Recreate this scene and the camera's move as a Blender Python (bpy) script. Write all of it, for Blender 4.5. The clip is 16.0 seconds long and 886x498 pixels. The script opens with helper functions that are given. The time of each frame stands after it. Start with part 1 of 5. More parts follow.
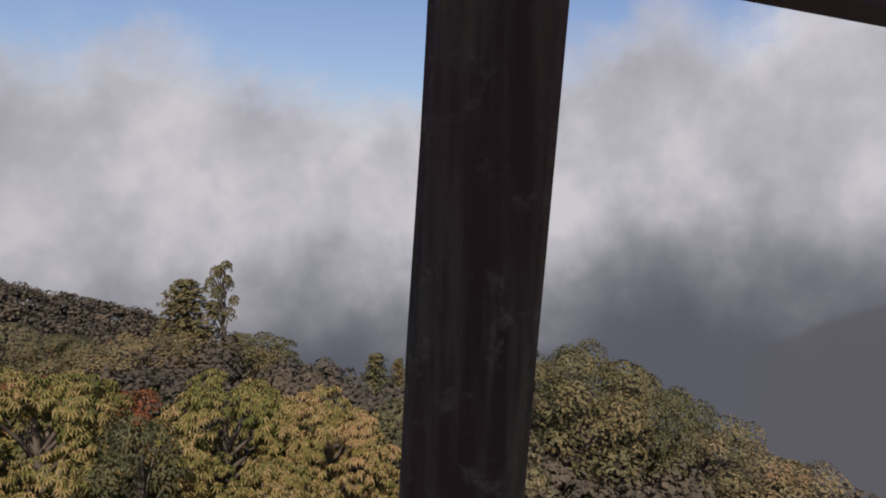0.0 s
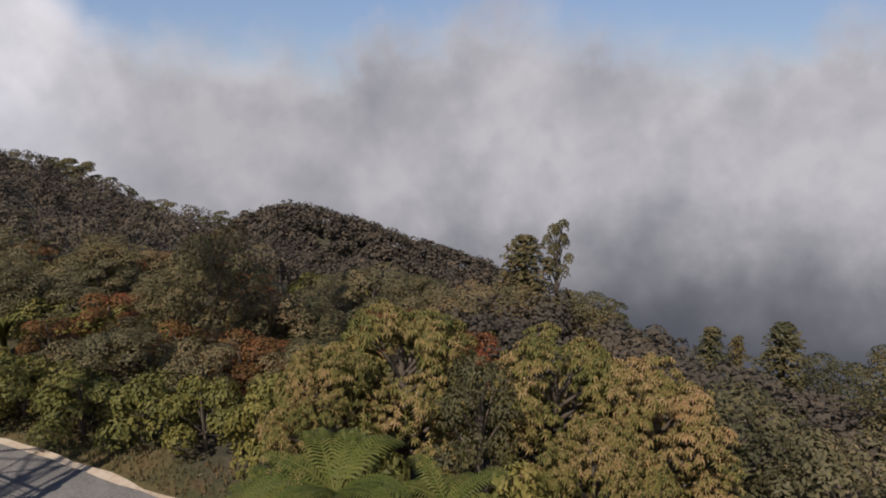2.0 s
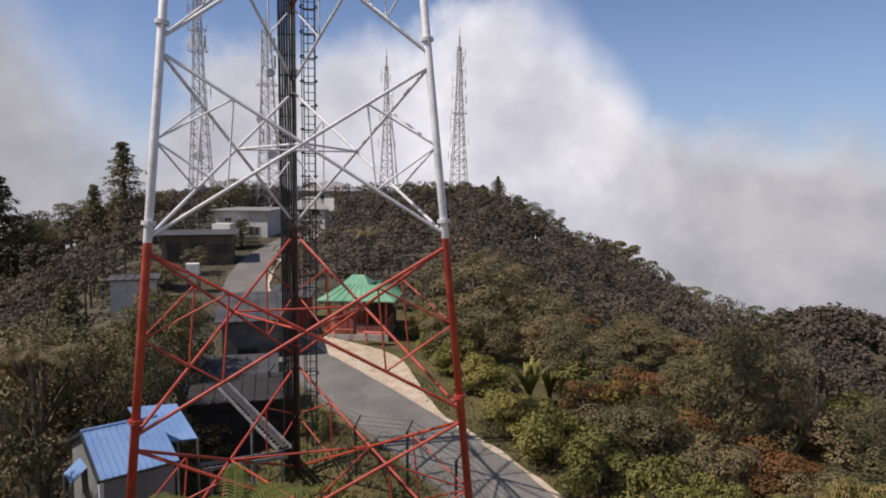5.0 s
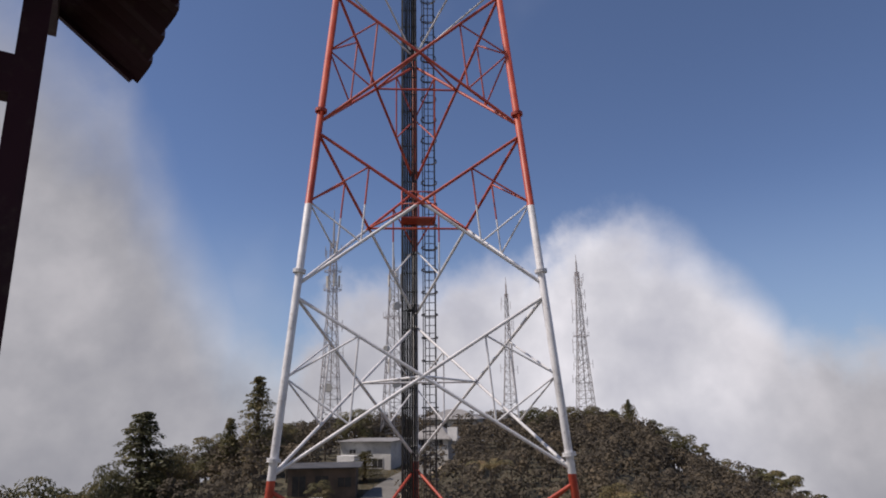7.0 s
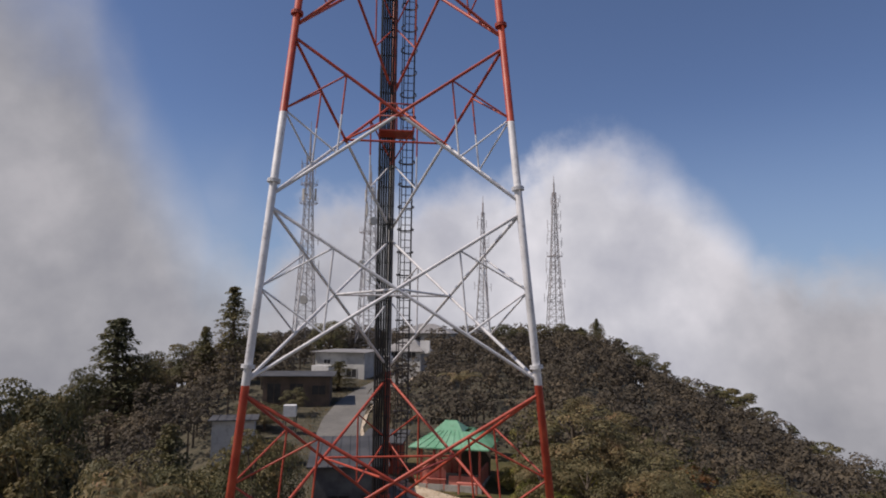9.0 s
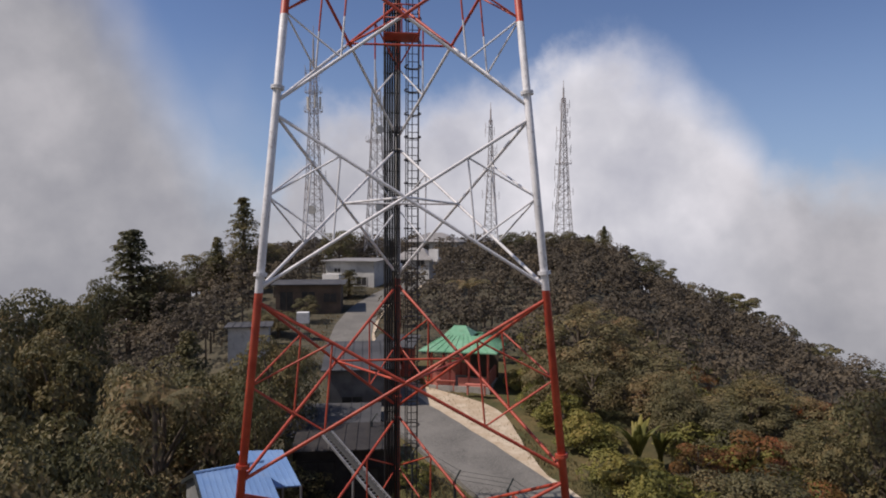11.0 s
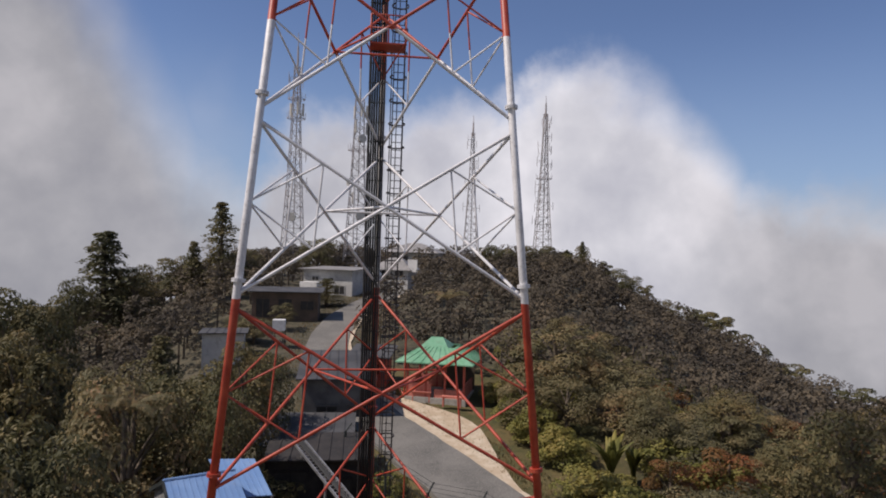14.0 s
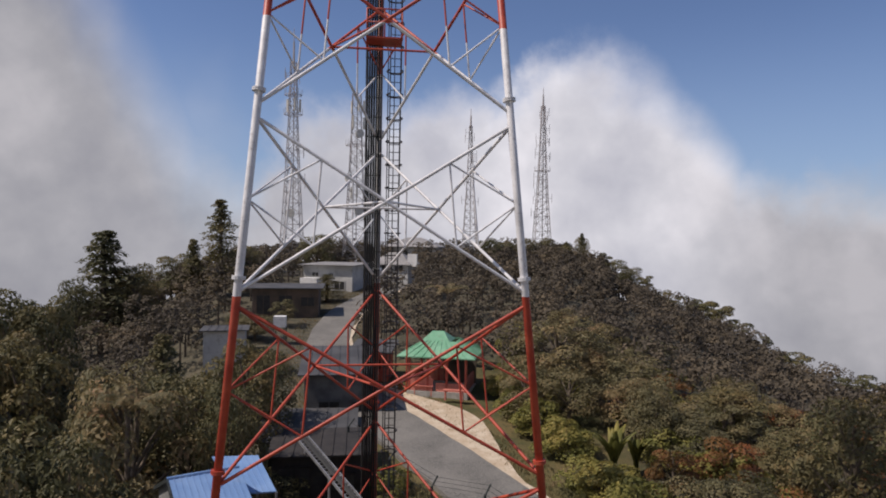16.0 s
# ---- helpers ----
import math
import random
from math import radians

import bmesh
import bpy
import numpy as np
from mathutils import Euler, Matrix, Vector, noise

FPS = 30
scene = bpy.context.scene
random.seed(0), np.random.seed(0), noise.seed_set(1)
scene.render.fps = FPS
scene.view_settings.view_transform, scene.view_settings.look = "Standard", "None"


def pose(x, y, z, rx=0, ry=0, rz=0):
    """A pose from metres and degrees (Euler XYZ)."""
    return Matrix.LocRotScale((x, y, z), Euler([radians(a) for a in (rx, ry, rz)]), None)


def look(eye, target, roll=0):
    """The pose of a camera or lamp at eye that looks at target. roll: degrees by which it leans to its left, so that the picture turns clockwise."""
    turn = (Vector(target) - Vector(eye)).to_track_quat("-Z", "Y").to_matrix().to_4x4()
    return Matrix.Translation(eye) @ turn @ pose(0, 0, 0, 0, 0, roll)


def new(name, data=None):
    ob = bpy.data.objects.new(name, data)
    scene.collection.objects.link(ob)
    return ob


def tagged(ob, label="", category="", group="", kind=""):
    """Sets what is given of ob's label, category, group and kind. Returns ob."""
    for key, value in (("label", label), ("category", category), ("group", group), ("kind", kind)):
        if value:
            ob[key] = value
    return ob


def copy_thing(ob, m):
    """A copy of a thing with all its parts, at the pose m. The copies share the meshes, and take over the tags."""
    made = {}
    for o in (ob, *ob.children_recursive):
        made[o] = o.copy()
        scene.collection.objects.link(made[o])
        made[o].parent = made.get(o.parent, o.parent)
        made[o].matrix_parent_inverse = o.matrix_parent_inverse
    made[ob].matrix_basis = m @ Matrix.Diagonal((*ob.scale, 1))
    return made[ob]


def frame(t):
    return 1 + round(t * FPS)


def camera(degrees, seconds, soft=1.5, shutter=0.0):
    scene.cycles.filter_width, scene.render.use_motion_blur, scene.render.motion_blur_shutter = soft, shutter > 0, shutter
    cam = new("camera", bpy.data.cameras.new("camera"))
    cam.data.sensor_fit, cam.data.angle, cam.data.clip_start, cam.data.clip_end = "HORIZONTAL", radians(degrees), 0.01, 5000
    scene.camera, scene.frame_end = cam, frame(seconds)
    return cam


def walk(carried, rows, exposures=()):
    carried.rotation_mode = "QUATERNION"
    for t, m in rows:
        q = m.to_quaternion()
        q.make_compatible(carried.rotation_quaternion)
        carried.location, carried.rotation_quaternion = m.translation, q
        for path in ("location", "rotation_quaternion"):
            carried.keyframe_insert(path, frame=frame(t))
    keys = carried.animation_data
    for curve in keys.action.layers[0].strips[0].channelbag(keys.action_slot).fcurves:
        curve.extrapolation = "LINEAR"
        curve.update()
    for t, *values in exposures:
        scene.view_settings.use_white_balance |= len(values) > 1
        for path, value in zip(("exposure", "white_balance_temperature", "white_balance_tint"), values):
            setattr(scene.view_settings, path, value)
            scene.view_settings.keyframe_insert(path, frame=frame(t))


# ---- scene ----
cam = camera(67.78, 16.0, soft=1.9)
PATH = [
    (0.0, pose(-0.020, -0.400, 12.915, 80.92, -1.49, -82.35)),
    (0.5, pose(0.054, -0.331, 12.918, 80.25, -0.44, -72.49)),
    (1.0, pose(0.110, -0.277, 12.904, 79.25, -0.95, -63.11)),
    (1.5, pose(0.112, -0.210, 12.906, 77.08, -0.38, -57.86)),
    (2.0, pose(0.104, -0.142, 12.893, 77.25, 0.40, -53.91)),
    (2.5, pose(0.095, -0.075, 12.888, 77.63, 0.44, -46.46)),
    (3.0, pose(0.037, -0.039, 12.891, 78.29, -0.06, -35.60)),
    (3.5, pose(-0.043, -0.009, 12.915, 78.49, -1.20, -26.18)),
    (4.0, pose(-0.086, -0.019, 12.937, 79.50, -1.14, -18.38)),
    (4.5, pose(-0.126, -0.056, 12.962, 81.57, -0.82, -12.70)),
    (4.7, pose(-0.118, -0.061, 12.960, 82.74, -0.64, -11.45)),
    (6.8, pose(0.058, -0.057, 13.120, 102.59, 1.20, 1.26)),
    (7.0, pose(0.052, -0.067, 13.137, 104.41, 0.96, 1.13)),
    (7.1, pose(0.051, -0.069, 13.144, 106.08, 1.04, 1.14)),
    (7.2, pose(0.049, -0.070, 13.151, 107.93, 1.11, 1.11)),
    (7.3, pose(0.048, -0.072, 13.158, 110.12, 1.19, 1.13)),
    (7.4, pose(0.046, -0.073, 13.165, 112.64, 1.26, 1.11)),
    (7.5, pose(0.045, -0.075, 13.172, 114.35, 1.34, 1.71)),
    (7.6, pose(0.044, -0.074, 13.174, 117.32, 1.43, 1.63)),
    (7.7, pose(0.042, -0.074, 13.175, 119.88, 1.51, 1.06)),
    (7.8, pose(0.041, -0.073, 13.177, 120.67, 1.60, 0.84)),
    (7.9, pose(0.039, -0.073, 13.178, 120.48, 1.68, 0.97)),
    (8.0, pose(0.038, -0.072, 13.180, 119.30, 1.77, 1.00)),
    (8.1, pose(0.043, -0.063, 13.168, 116.13, 1.37, 0.48)),
    (8.2, pose(0.048, -0.054, 13.156, 113.12, 0.98, -0.06)),
    (8.3, pose(0.054, -0.045, 13.144, 108.92, 0.58, -0.40)),
    (8.4, pose(0.059, -0.036, 13.132, 106.23, 0.19, -0.72)),
    (8.5, pose(0.064, -0.027, 13.120, 102.99, -0.21, -0.99)),
    (9.0, pose(0.086, 0.016, 13.064, 97.24, -0.44, -1.15)),
    (9.5, pose(0.083, 0.035, 13.020, 92.71, 0.07, -0.31)),
    (10.0, pose(0.094, 0.043, 13.023, 90.98, 1.15, 0.57)),
    (10.2, pose(0.087, 0.039, 13.016, 89.49, 0.70, 0.45)),
    (12.3, pose(0.039, 0.018, 13.009, 89.23, 0.09, -0.96)),
    (12.5, pose(0.000, 0.000, 13.000, 89.00, -0.00, 0.00)),
    (13.0, pose(0.014, 0.005, 13.003, 88.61, -0.25, -0.11)),
    (13.5, pose(0.021, 0.008, 13.004, 89.37, -0.14, -0.52)),
    (14.0, pose(0.014, 0.018, 13.006, 90.36, -1.60, -2.27)),
    (14.5, pose(0.021, 0.035, 13.006, 89.44, -1.49, -2.59)),
    (15.0, pose(0.000, 0.028, 13.017, 89.18, -1.91, -2.50)),
    (15.5, pose(0.004, 0.041, 13.016, 88.15, -1.49, -3.38)),
    (16.0, pose(-0.004, 0.045, 13.017, 89.82, -0.68, -2.32)),
]
walk(cam, PATH, [(t, e, 6620.0, 17.5) for t, e in ((0.0, 0.09), (0.5, 0.15), (1.0, 0.08), (2.0, -0.06), (3.5, 0.02), (4.5, 0.14), (7.0, -0.04), (8.0, -0.08), (9.0, -0.15), (9.5, -0.20), (10.0, -0.15), (12.5, -0.03), (16.0, -0.02))])

# ---- sky, sun ----
EYE = Vector((0.0, 0.0, 13.0))
SUN_BEARING, SUN_HEIGHT = -100.0, 53.0


class Nodes:
    """Small helper that strings shader nodes together."""

    def __init__(self, tree):
        self.tree = tree

    def add(self, kind, **sets):
        n = self.tree.nodes.new(kind)
        if "operation" in sets:
            n.operation = sets["operation"]
        if "data_type" in sets:
            n.data_type, n.blend_type = sets["data_type"], sets["blend_type"]
        if "interpolation_type" in sets:
            n.interpolation_type = sets["interpolation_type"]
        if "sky_type" in sets:
            n.sky_type, n.sun_disc = sets["sky_type"], sets["sun_disc"]
        if "node_tree" in sets:
            n.node_tree = sets["node_tree"]
        return n

    def put(self, socket, value):
        if isinstance(value, bpy.types.NodeSocket):
            self.tree.links.new(value, socket)
        else:
            socket.default_value = value

    def math(self, op, a, b=0.0, c=0.0):
        n = self.add("ShaderNodeMath", operation=op)
        for s, v in zip(n.inputs, (a, b, c)):
            self.put(s, v)
        return n.outputs[0]

    def mix(self, f, a, b, blend="MIX"):
        n = self.add("ShaderNodeMix", data_type="RGBA", blend_type=blend)
        self.put(n.inputs["Factor"], f)
        self.put(n.inputs[6], a)
        self.put(n.inputs[7], b)
        return n.outputs[2]

    def step(self, v, lo, hi, a=0.0, b=1.0):
        n = self.add("ShaderNodeMapRange", interpolation_type="SMOOTHSTEP")
        for s, x in zip(n.inputs, (v, lo, hi, a, b)):
            self.put(s, x)
        return n.outputs[0]

    def noise(self, vec, scale, detail=4.0, rough=0.55, dist=0.0):
        n = self.add("ShaderNodeTexNoise")
        if vec is not None:
            self.put(n.inputs["Vector"], vec)
        n.inputs["Scale"].default_value, n.inputs["Detail"].default_value = scale, detail
        n.inputs["Roughness"].default_value, n.inputs["Distortion"].default_value = rough, dist
        return n.outputs[0]

    def ramp(self, f, stops, interp="LINEAR"):
        n = self.add("ShaderNodeValToRGB")
        n.color_ramp.interpolation = interp
        el = n.color_ramp.elements
        while len(el) < len(stops):
            el.new(0.5)
        for e, (p, c) in zip(el, stops):
            e.position = p
            e.color = c if len(c) == 4 else (*c, 1)
        self.put(n.inputs[0], f)
        return n.outputs[0]


# how high the cloud bank stands, in degrees, by compass bearing;
# the high bank behind the camera is unseen, added as white fill light
CLOUD_TOP = [(-180, 34), (-60, 34), (-40, 31), (-29, 25), (-26, 20), (-22.5, 14), (-20.3, 10), (-18, 6.6), (-14.5, 5.6), (-10, 11.4), (-6, 12), (6, 12.3),
             (11, 16), (14, 16.8), (16.6, 16.1), (19.6, 14), (22.7, 11), (25.5, 8.2), (27.1, 5.2), (31, 5.8), (40, 4.3), (44.5, 3.2), (49, 6.4), (60, 8.4), (66, 6.1), (79, 4.2), (92.5, 8.8), (100, 12), (104, 9.8), (110, 11.6), (135, 24), (180, 34)]


def cloudscape():
    """A group: a direction in, the colour of sky and cloud that way out."""
    tree = bpy.data.node_groups.new("cloudscape", "ShaderNodeTree")
    tree.interface.new_socket("Direction", in_out="INPUT", socket_type="NodeSocketVector")
    tree.interface.new_socket("Color", in_out="OUTPUT", socket_type="NodeSocketColor")
    n = Nodes(tree)
    way = n.add("NodeGroupInput").outputs[0]
    sep = n.add("ShaderNodeSeparateXYZ")
    n.put(sep.inputs[0], way)
    height = n.math("DEGREES", n.math("ARCSINE", sep.outputs[2]))
    bearing = n.math("DEGREES", n.math("ARCTAN2", sep.outputs[0], sep.outputs[1]))
    big, fine = n.noise(way, 5.0, 3.0, 0.5, 0.0), n.noise(way, 13.0, 6.0, 0.58, 0.1)
    turned = n.math("ADD", bearing, n.math("MULTIPLY", n.math("SUBTRACT", fine, 0.5), 4.5))
    place = n.math("DIVIDE", n.math("ADD", turned, 180.0), 360.0)
    top = n.ramp(place, [((b + 180) / 360, (e / 40.0,) * 3) for b, e in CLOUD_TOP], "EASE")
    top = n.math("MULTIPLY", top, 40.0)
    rough = n.math("ADD", n.math("MULTIPLY", n.math("SUBTRACT", big, 0.5), 4.0), n.math("MULTIPLY", n.math("SUBTRACT", fine, 0.5), 7.5))
    gap = n.math("SUBTRACT", n.math("ADD", top, rough), height)
    cover = n.step(n.math("MULTIPLY", gap, n.step(bearing, -21.0, -4.0, 0.42, 1.0)), -2.2, 4.0)
    wisp = n.math("MULTIPLY", n.step(n.noise(way, 3.0, 4.0, 0.5, 0.1), 0.60, 0.85), 0.18)
    cover = n.math("MAXIMUM", cover, wisp)
    sky = n.add("ShaderNodeTexSky", sky_type="NISHITA", sun_disc=False)
    sky.sun_elevation, sky.sun_rotation = radians(SUN_HEIGHT), radians(SUN_BEARING)
    sky.altitude, sky.air_density, sky.dust_density, sky.ozone_density = 2000.0, 1.0, 0.6, 2.0
    n.put(sky.inputs[0], way)
    blue = n.mix(n.step(height, 20.0, 2.0, 0.05, 0.58), n.mix(1.0, sky.outputs[0], (0.86, 0.92, 1.03, 1), "MULTIPLY"), (2.75, 3.9, 5.3, 1))
    shade = n.math("ADD", n.math("MULTIPLY", n.noise(way, 5.5, 4.0, 0.5, 0.08), 0.72), n.math("MULTIPLY", n.noise(way, 17.0, 5.0, 0.55, 0.1), 0.28))
    white = n.ramp(shade, [(0.36, (3.75, 3.95, 4.35)), (0.50, (4.65, 4.85, 5.15)), (0.64, (5.9, 6.05, 6.3))])
    lit = n.math("MULTIPLY", n.step(bearing, -18.0, 6.0), n.step(bearing, 34.0, 18.0))
    white = n.mix(1.0, white, n.math("ADD", n.math("MULTIPLY", n.step(bearing, -30.0, -8.0, 0.80, 1.0), n.math("MULTIPLY", n.step(bearing, 18.0, 31.0, 1.0, 0.80), n.step(bearing, 42.0, 64.0, 1.0, 1.12))), n.math("MULTIPLY", lit, 0.34)), "MULTIPLY")
    rim = n.step(gap, 0.0, 6.0, 1.24, 1.0)
    white = n.mix(1.0, white, rim, "MULTIPLY")
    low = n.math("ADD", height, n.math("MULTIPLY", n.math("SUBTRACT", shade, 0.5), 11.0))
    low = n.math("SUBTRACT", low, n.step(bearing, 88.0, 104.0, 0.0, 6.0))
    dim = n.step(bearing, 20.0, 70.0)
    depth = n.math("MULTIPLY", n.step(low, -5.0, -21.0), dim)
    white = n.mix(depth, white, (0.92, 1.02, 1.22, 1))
    # hazy far slope on the right, painted into the backdrop's colour
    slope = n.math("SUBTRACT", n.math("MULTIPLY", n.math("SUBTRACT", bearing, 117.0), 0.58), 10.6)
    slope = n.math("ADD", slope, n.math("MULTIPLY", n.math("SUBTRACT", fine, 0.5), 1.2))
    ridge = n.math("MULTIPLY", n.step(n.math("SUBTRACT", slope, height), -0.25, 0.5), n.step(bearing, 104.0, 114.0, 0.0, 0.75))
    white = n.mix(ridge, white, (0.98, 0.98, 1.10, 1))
    out = n.mix(cover, blue, white)
    n.put(n.add("NodeGroupOutput").inputs[0], out)
    return tree


CLOUDS = cloudscape()
world = bpy.data.worlds.new("sky")
scene.world = world
world.use_nodes = True
wn = Nodes(world.node_tree)
world.node_tree.nodes.clear()
cloud = wn.add("ShaderNodeGroup", node_tree=CLOUDS)
wn.put(cloud.inputs[0], wn.add("ShaderNodeTexCoord").outputs["Generated"])
back = wn.add("ShaderNodeBackground")
back.inputs[1].default_value = 0.1
wn.put(back.inputs[0], cloud.outputs[0])
wn.put(wn.add("ShaderNodeOutputWorld").inputs[0], back.outputs[0])

sun = new("sun", bpy.data.lights.new("sun", "SUN"))
sun.data.energy, sun.data.angle, sun.data.color = 3.9, radians(0.6), (1.0, 0.93, 0.82)
sb, sh = radians(SUN_BEARING), radians(SUN_HEIGHT)
SUN_FROM = Vector((math.sin(sb) * math.cos(sh), math.cos(sb) * math.cos(sh), math.sin(sh)))
sun.matrix_world = look(SUN_FROM * 100, (0, 0, 0))

# ---- materials ----
def material(name, build, rough=0.8, metal=0.0, bump=None):
    """A Principled material; build(n) returns its colour, bump a (scale, strength, distance)."""
    m = bpy.data.materials.new(name)
    m.use_nodes = True
    m.node_tree.nodes.clear()
    n = Nodes(m.node_tree)
    p = n.add("ShaderNodeBsdfPrincipled")
    p.inputs["Roughness"].default_value, p.inputs["Metallic"].default_value = rough, metal
    n.put(p.inputs["Base Color"], build(n))
    if bump:
        b = n.add("ShaderNodeBump")
        b.inputs["Strength"].default_value, b.inputs["Distance"].default_value = bump[1], bump[2]
        n.put(b.inputs["Height"], n.noise(n.add("ShaderNodeTexCoord").outputs["Object"], bump[0], 5.0, 0.6))
        n.put(p.inputs["Normal"], b.outputs[0])
    n.put(n.add("ShaderNodeOutputMaterial").inputs[0], p.outputs[0])
    return m


def worn(a, b, scale=3.0, dirt=(0.1, 0.08, 0.06), amount=0.35):
    """Colour a to b in patches, with dirt stains."""
    def build(n):
        co = n.add("ShaderNodeTexCoord").outputs["Object"]
        c = n.mix(n.step(n.noise(co, scale, 5.0), 0.35, 0.65), (*a, 1), (*b, 1))
        d = n.math("MULTIPLY", n.step(n.noise(co, scale * 3.3, 6.0, 0.65), 0.52, 0.72), amount)
        return n.mix(d, c, (*dirt, 1))
    return build


def tower_paint(n):
    """Red and white bands nine metres high, faded and streaked."""
    z = n.add("ShaderNodeSeparateXYZ")
    geo = n.add("ShaderNodeNewGeometry").outputs["Position"]
    n.put(z.inputs[0], geo)
    band = n.math("MODULO", n.math("DIVIDE", n.math("ADD", z.outputs[2], 6.5), 17.9), 1.0)
    white = n.math("MULTIPLY", n.math("LESS_THAN", band, 0.5), n.math("GREATER_THAN", z.outputs[2], 5.0))
    patch = n.noise(geo, 1.7, 5.0)
    red = n.mix(n.step(patch, 0.3, 0.7), (0.36, 0.042, 0.022, 1), (0.50, 0.084, 0.042, 1))
    pale = n.mix(n.step(patch, 0.3, 0.7), (0.78, 0.78, 0.79, 1), (0.60, 0.60, 0.61, 1))
    c = n.mix(white, red, pale)
    return n.mix(n.math("MULTIPLY", n.step(n.noise(geo, 9.0, 5.0, 0.7), 0.52, 0.72), 0.45), c, (0.10, 0.06, 0.05, 1))


def leaf_material(name, stops, patch=0.5, glow=0.3, rough=0.6, each_leaf=0.20, gloss=0.3, each_plant=0.24):
    """Leaves: colour by plant, by leaf and in patches; some light passes through."""
    m = bpy.data.materials.new(name)
    m.use_nodes = True
    m.node_tree.nodes.clear()
    n = Nodes(m.node_tree)
    geo = n.add("ShaderNodeNewGeometry")
    each = n.add("ShaderNodeObjectInfo").outputs["Random"]
    spot = n.noise(geo.outputs["Position"], patch, 3.0, 0.6)
    f = n.math("ADD", n.math("MULTIPLY", geo.outputs["Random Per Island"], each_leaf), n.math("MULTIPLY", each, each_plant))
    f = n.math("ADD", f, n.math("MULTIPLY", n.math("SUBTRACT", spot, 0.28), 1.0))
    c = n.ramp(f, stops)
    p = n.add("ShaderNodeBsdfPrincipled")
    p.inputs["Roughness"].default_value, p.inputs["Specular IOR Level"].default_value = rough, gloss
    n.put(p.inputs["Base Color"], c)
    t = n.add("ShaderNodeBsdfTranslucent")
    n.put(t.inputs[0], c)
    mix = n.add("ShaderNodeMixShader")
    mix.inputs[0].default_value = glow
    n.put(mix.inputs[1], p.outputs[0])
    n.put(mix.inputs[2], t.outputs[0])
    n.put(n.add("ShaderNodeOutputMaterial").inputs[0], mix.outputs[0])
    return m


def ground_colour(n):
    geo = n.add("ShaderNodeNewGeometry").outputs["Position"]
    c = n.mix(n.step(n.noise(geo, 0.35, 5.0), 0.35, 0.65), (0.062, 0.064, 0.020, 1), (0.13, 0.10, 0.038, 1))
    c = n.mix(n.step(n.noise(geo, 2.2, 6.0, 0.7), 0.5, 0.7), c, (0.045, 0.05, 0.018, 1))
    c = n.mix(n.math("MULTIPLY", n.step(n.noise(geo, 0.9, 4.0), 0.58, 0.7), 0.5), c, (0.17, 0.10, 0.05, 1))
    # leaf litter and undergrowth away from the lane
    at = n.add("ShaderNodeSeparateXYZ")
    n.put(at.inputs[0], geo)
    wild = n.math("MAXIMUM", n.step(at.outputs[0], 11.0, 14.0), n.math("MAXIMUM", n.step(at.outputs[0], -3.0, -9.0), n.step(at.outputs[1], 52.0, 60.0)))
    litter = n.mix(n.step(n.noise(geo, 1.4, 5.0, 0.65), 0.35, 0.65), (0.050, 0.048, 0.030, 1), (0.105, 0.088, 0.055, 1))
    return n.mix(wild, c, litter)


def asphalt_colour(n):
    geo = n.add("ShaderNodeNewGeometry").outputs["Position"]
    c = n.mix(n.step(n.noise(geo, 0.5, 4.0), 0.3, 0.7), (0.120, 0.116, 0.106, 1), (0.180, 0.172, 0.156, 1))
    c = n.mix(n.math("MULTIPLY", n.step(n.noise(geo, 14.0, 4.0, 0.7), 0.45, 0.68), 0.6), c, (0.30, 0.285, 0.25, 1))
    return n.mix(n.math("MULTIPLY", n.step(n.noise(geo, 1.6, 6.0, 0.7), 0.54, 0.70), 0.6), c, (0.09, 0.088, 0.08, 1))


PAINT = material("tower_paint", tower_paint, 0.5)
GALV = material("galvanised_steel", worn((0.36, 0.37, 0.38), (0.25, 0.25, 0.26), 2.0), 0.5, 0.5)
MAST = material("mast_steel", worn((0.34, 0.34, 0.35), (0.42, 0.36, 0.34), 0.25), 0.6, 0.2)
BLACK = material("cable_sheath", worn((0.009, 0.009, 0.010), (0.016, 0.016, 0.015), 4.0, (0.045, 0.052, 0.03), 0.3), 0.55)
DISH = material("dish_shell", worn((0.66, 0.64, 0.58), (0.50, 0.48, 0.43), 2.0), 0.5)
DRUM = material("drum_shroud", worn((0.30, 0.27, 0.26), (0.40, 0.37, 0.36), 2.0), 0.6)
GROUND = material("grass_soil", ground_colour, 0.95, 0, (6.0, 0.8, 0.12))
ASPHALT = material("asphalt", asphalt_colour, 0.9, 0, (40.0, 0.4, 0.01))
GRAVEL = material("pale_gravel", worn((0.47, 0.37, 0.26), (0.58, 0.49, 0.37), 1.2, (0.25, 0.18, 0.10), 0.6), 0.95, 0, (14.0, 0.7, 0.03))
CONCRETE = material("concrete", worn((0.50, 0.48, 0.44), (0.38, 0.36, 0.33), 1.5), 0.9, 0, (9.0, 0.4, 0.02))
GREENROOF = material("green_roof", worn((0.12, 0.33, 0.19), (0.20, 0.42, 0.27), 0.8, (0.15, 0.18, 0.12), 0.55), 0.55)
REDWOOD = material("red_timber", worn((0.40, 0.06, 0.04), (0.50, 0.13, 0.09), 1.5), 0.6)
PINKWALL = material("pink_wall", worn((0.62, 0.22, 0.17), (0.55, 0.17, 0.13), 1.2), 0.8)
BLUEROOF = material("blue_roof", worn((0.15, 0.27, 0.50), (0.20, 0.33, 0.56), 0.7, (0.20, 0.25, 0.36), 0.35), 0.45)
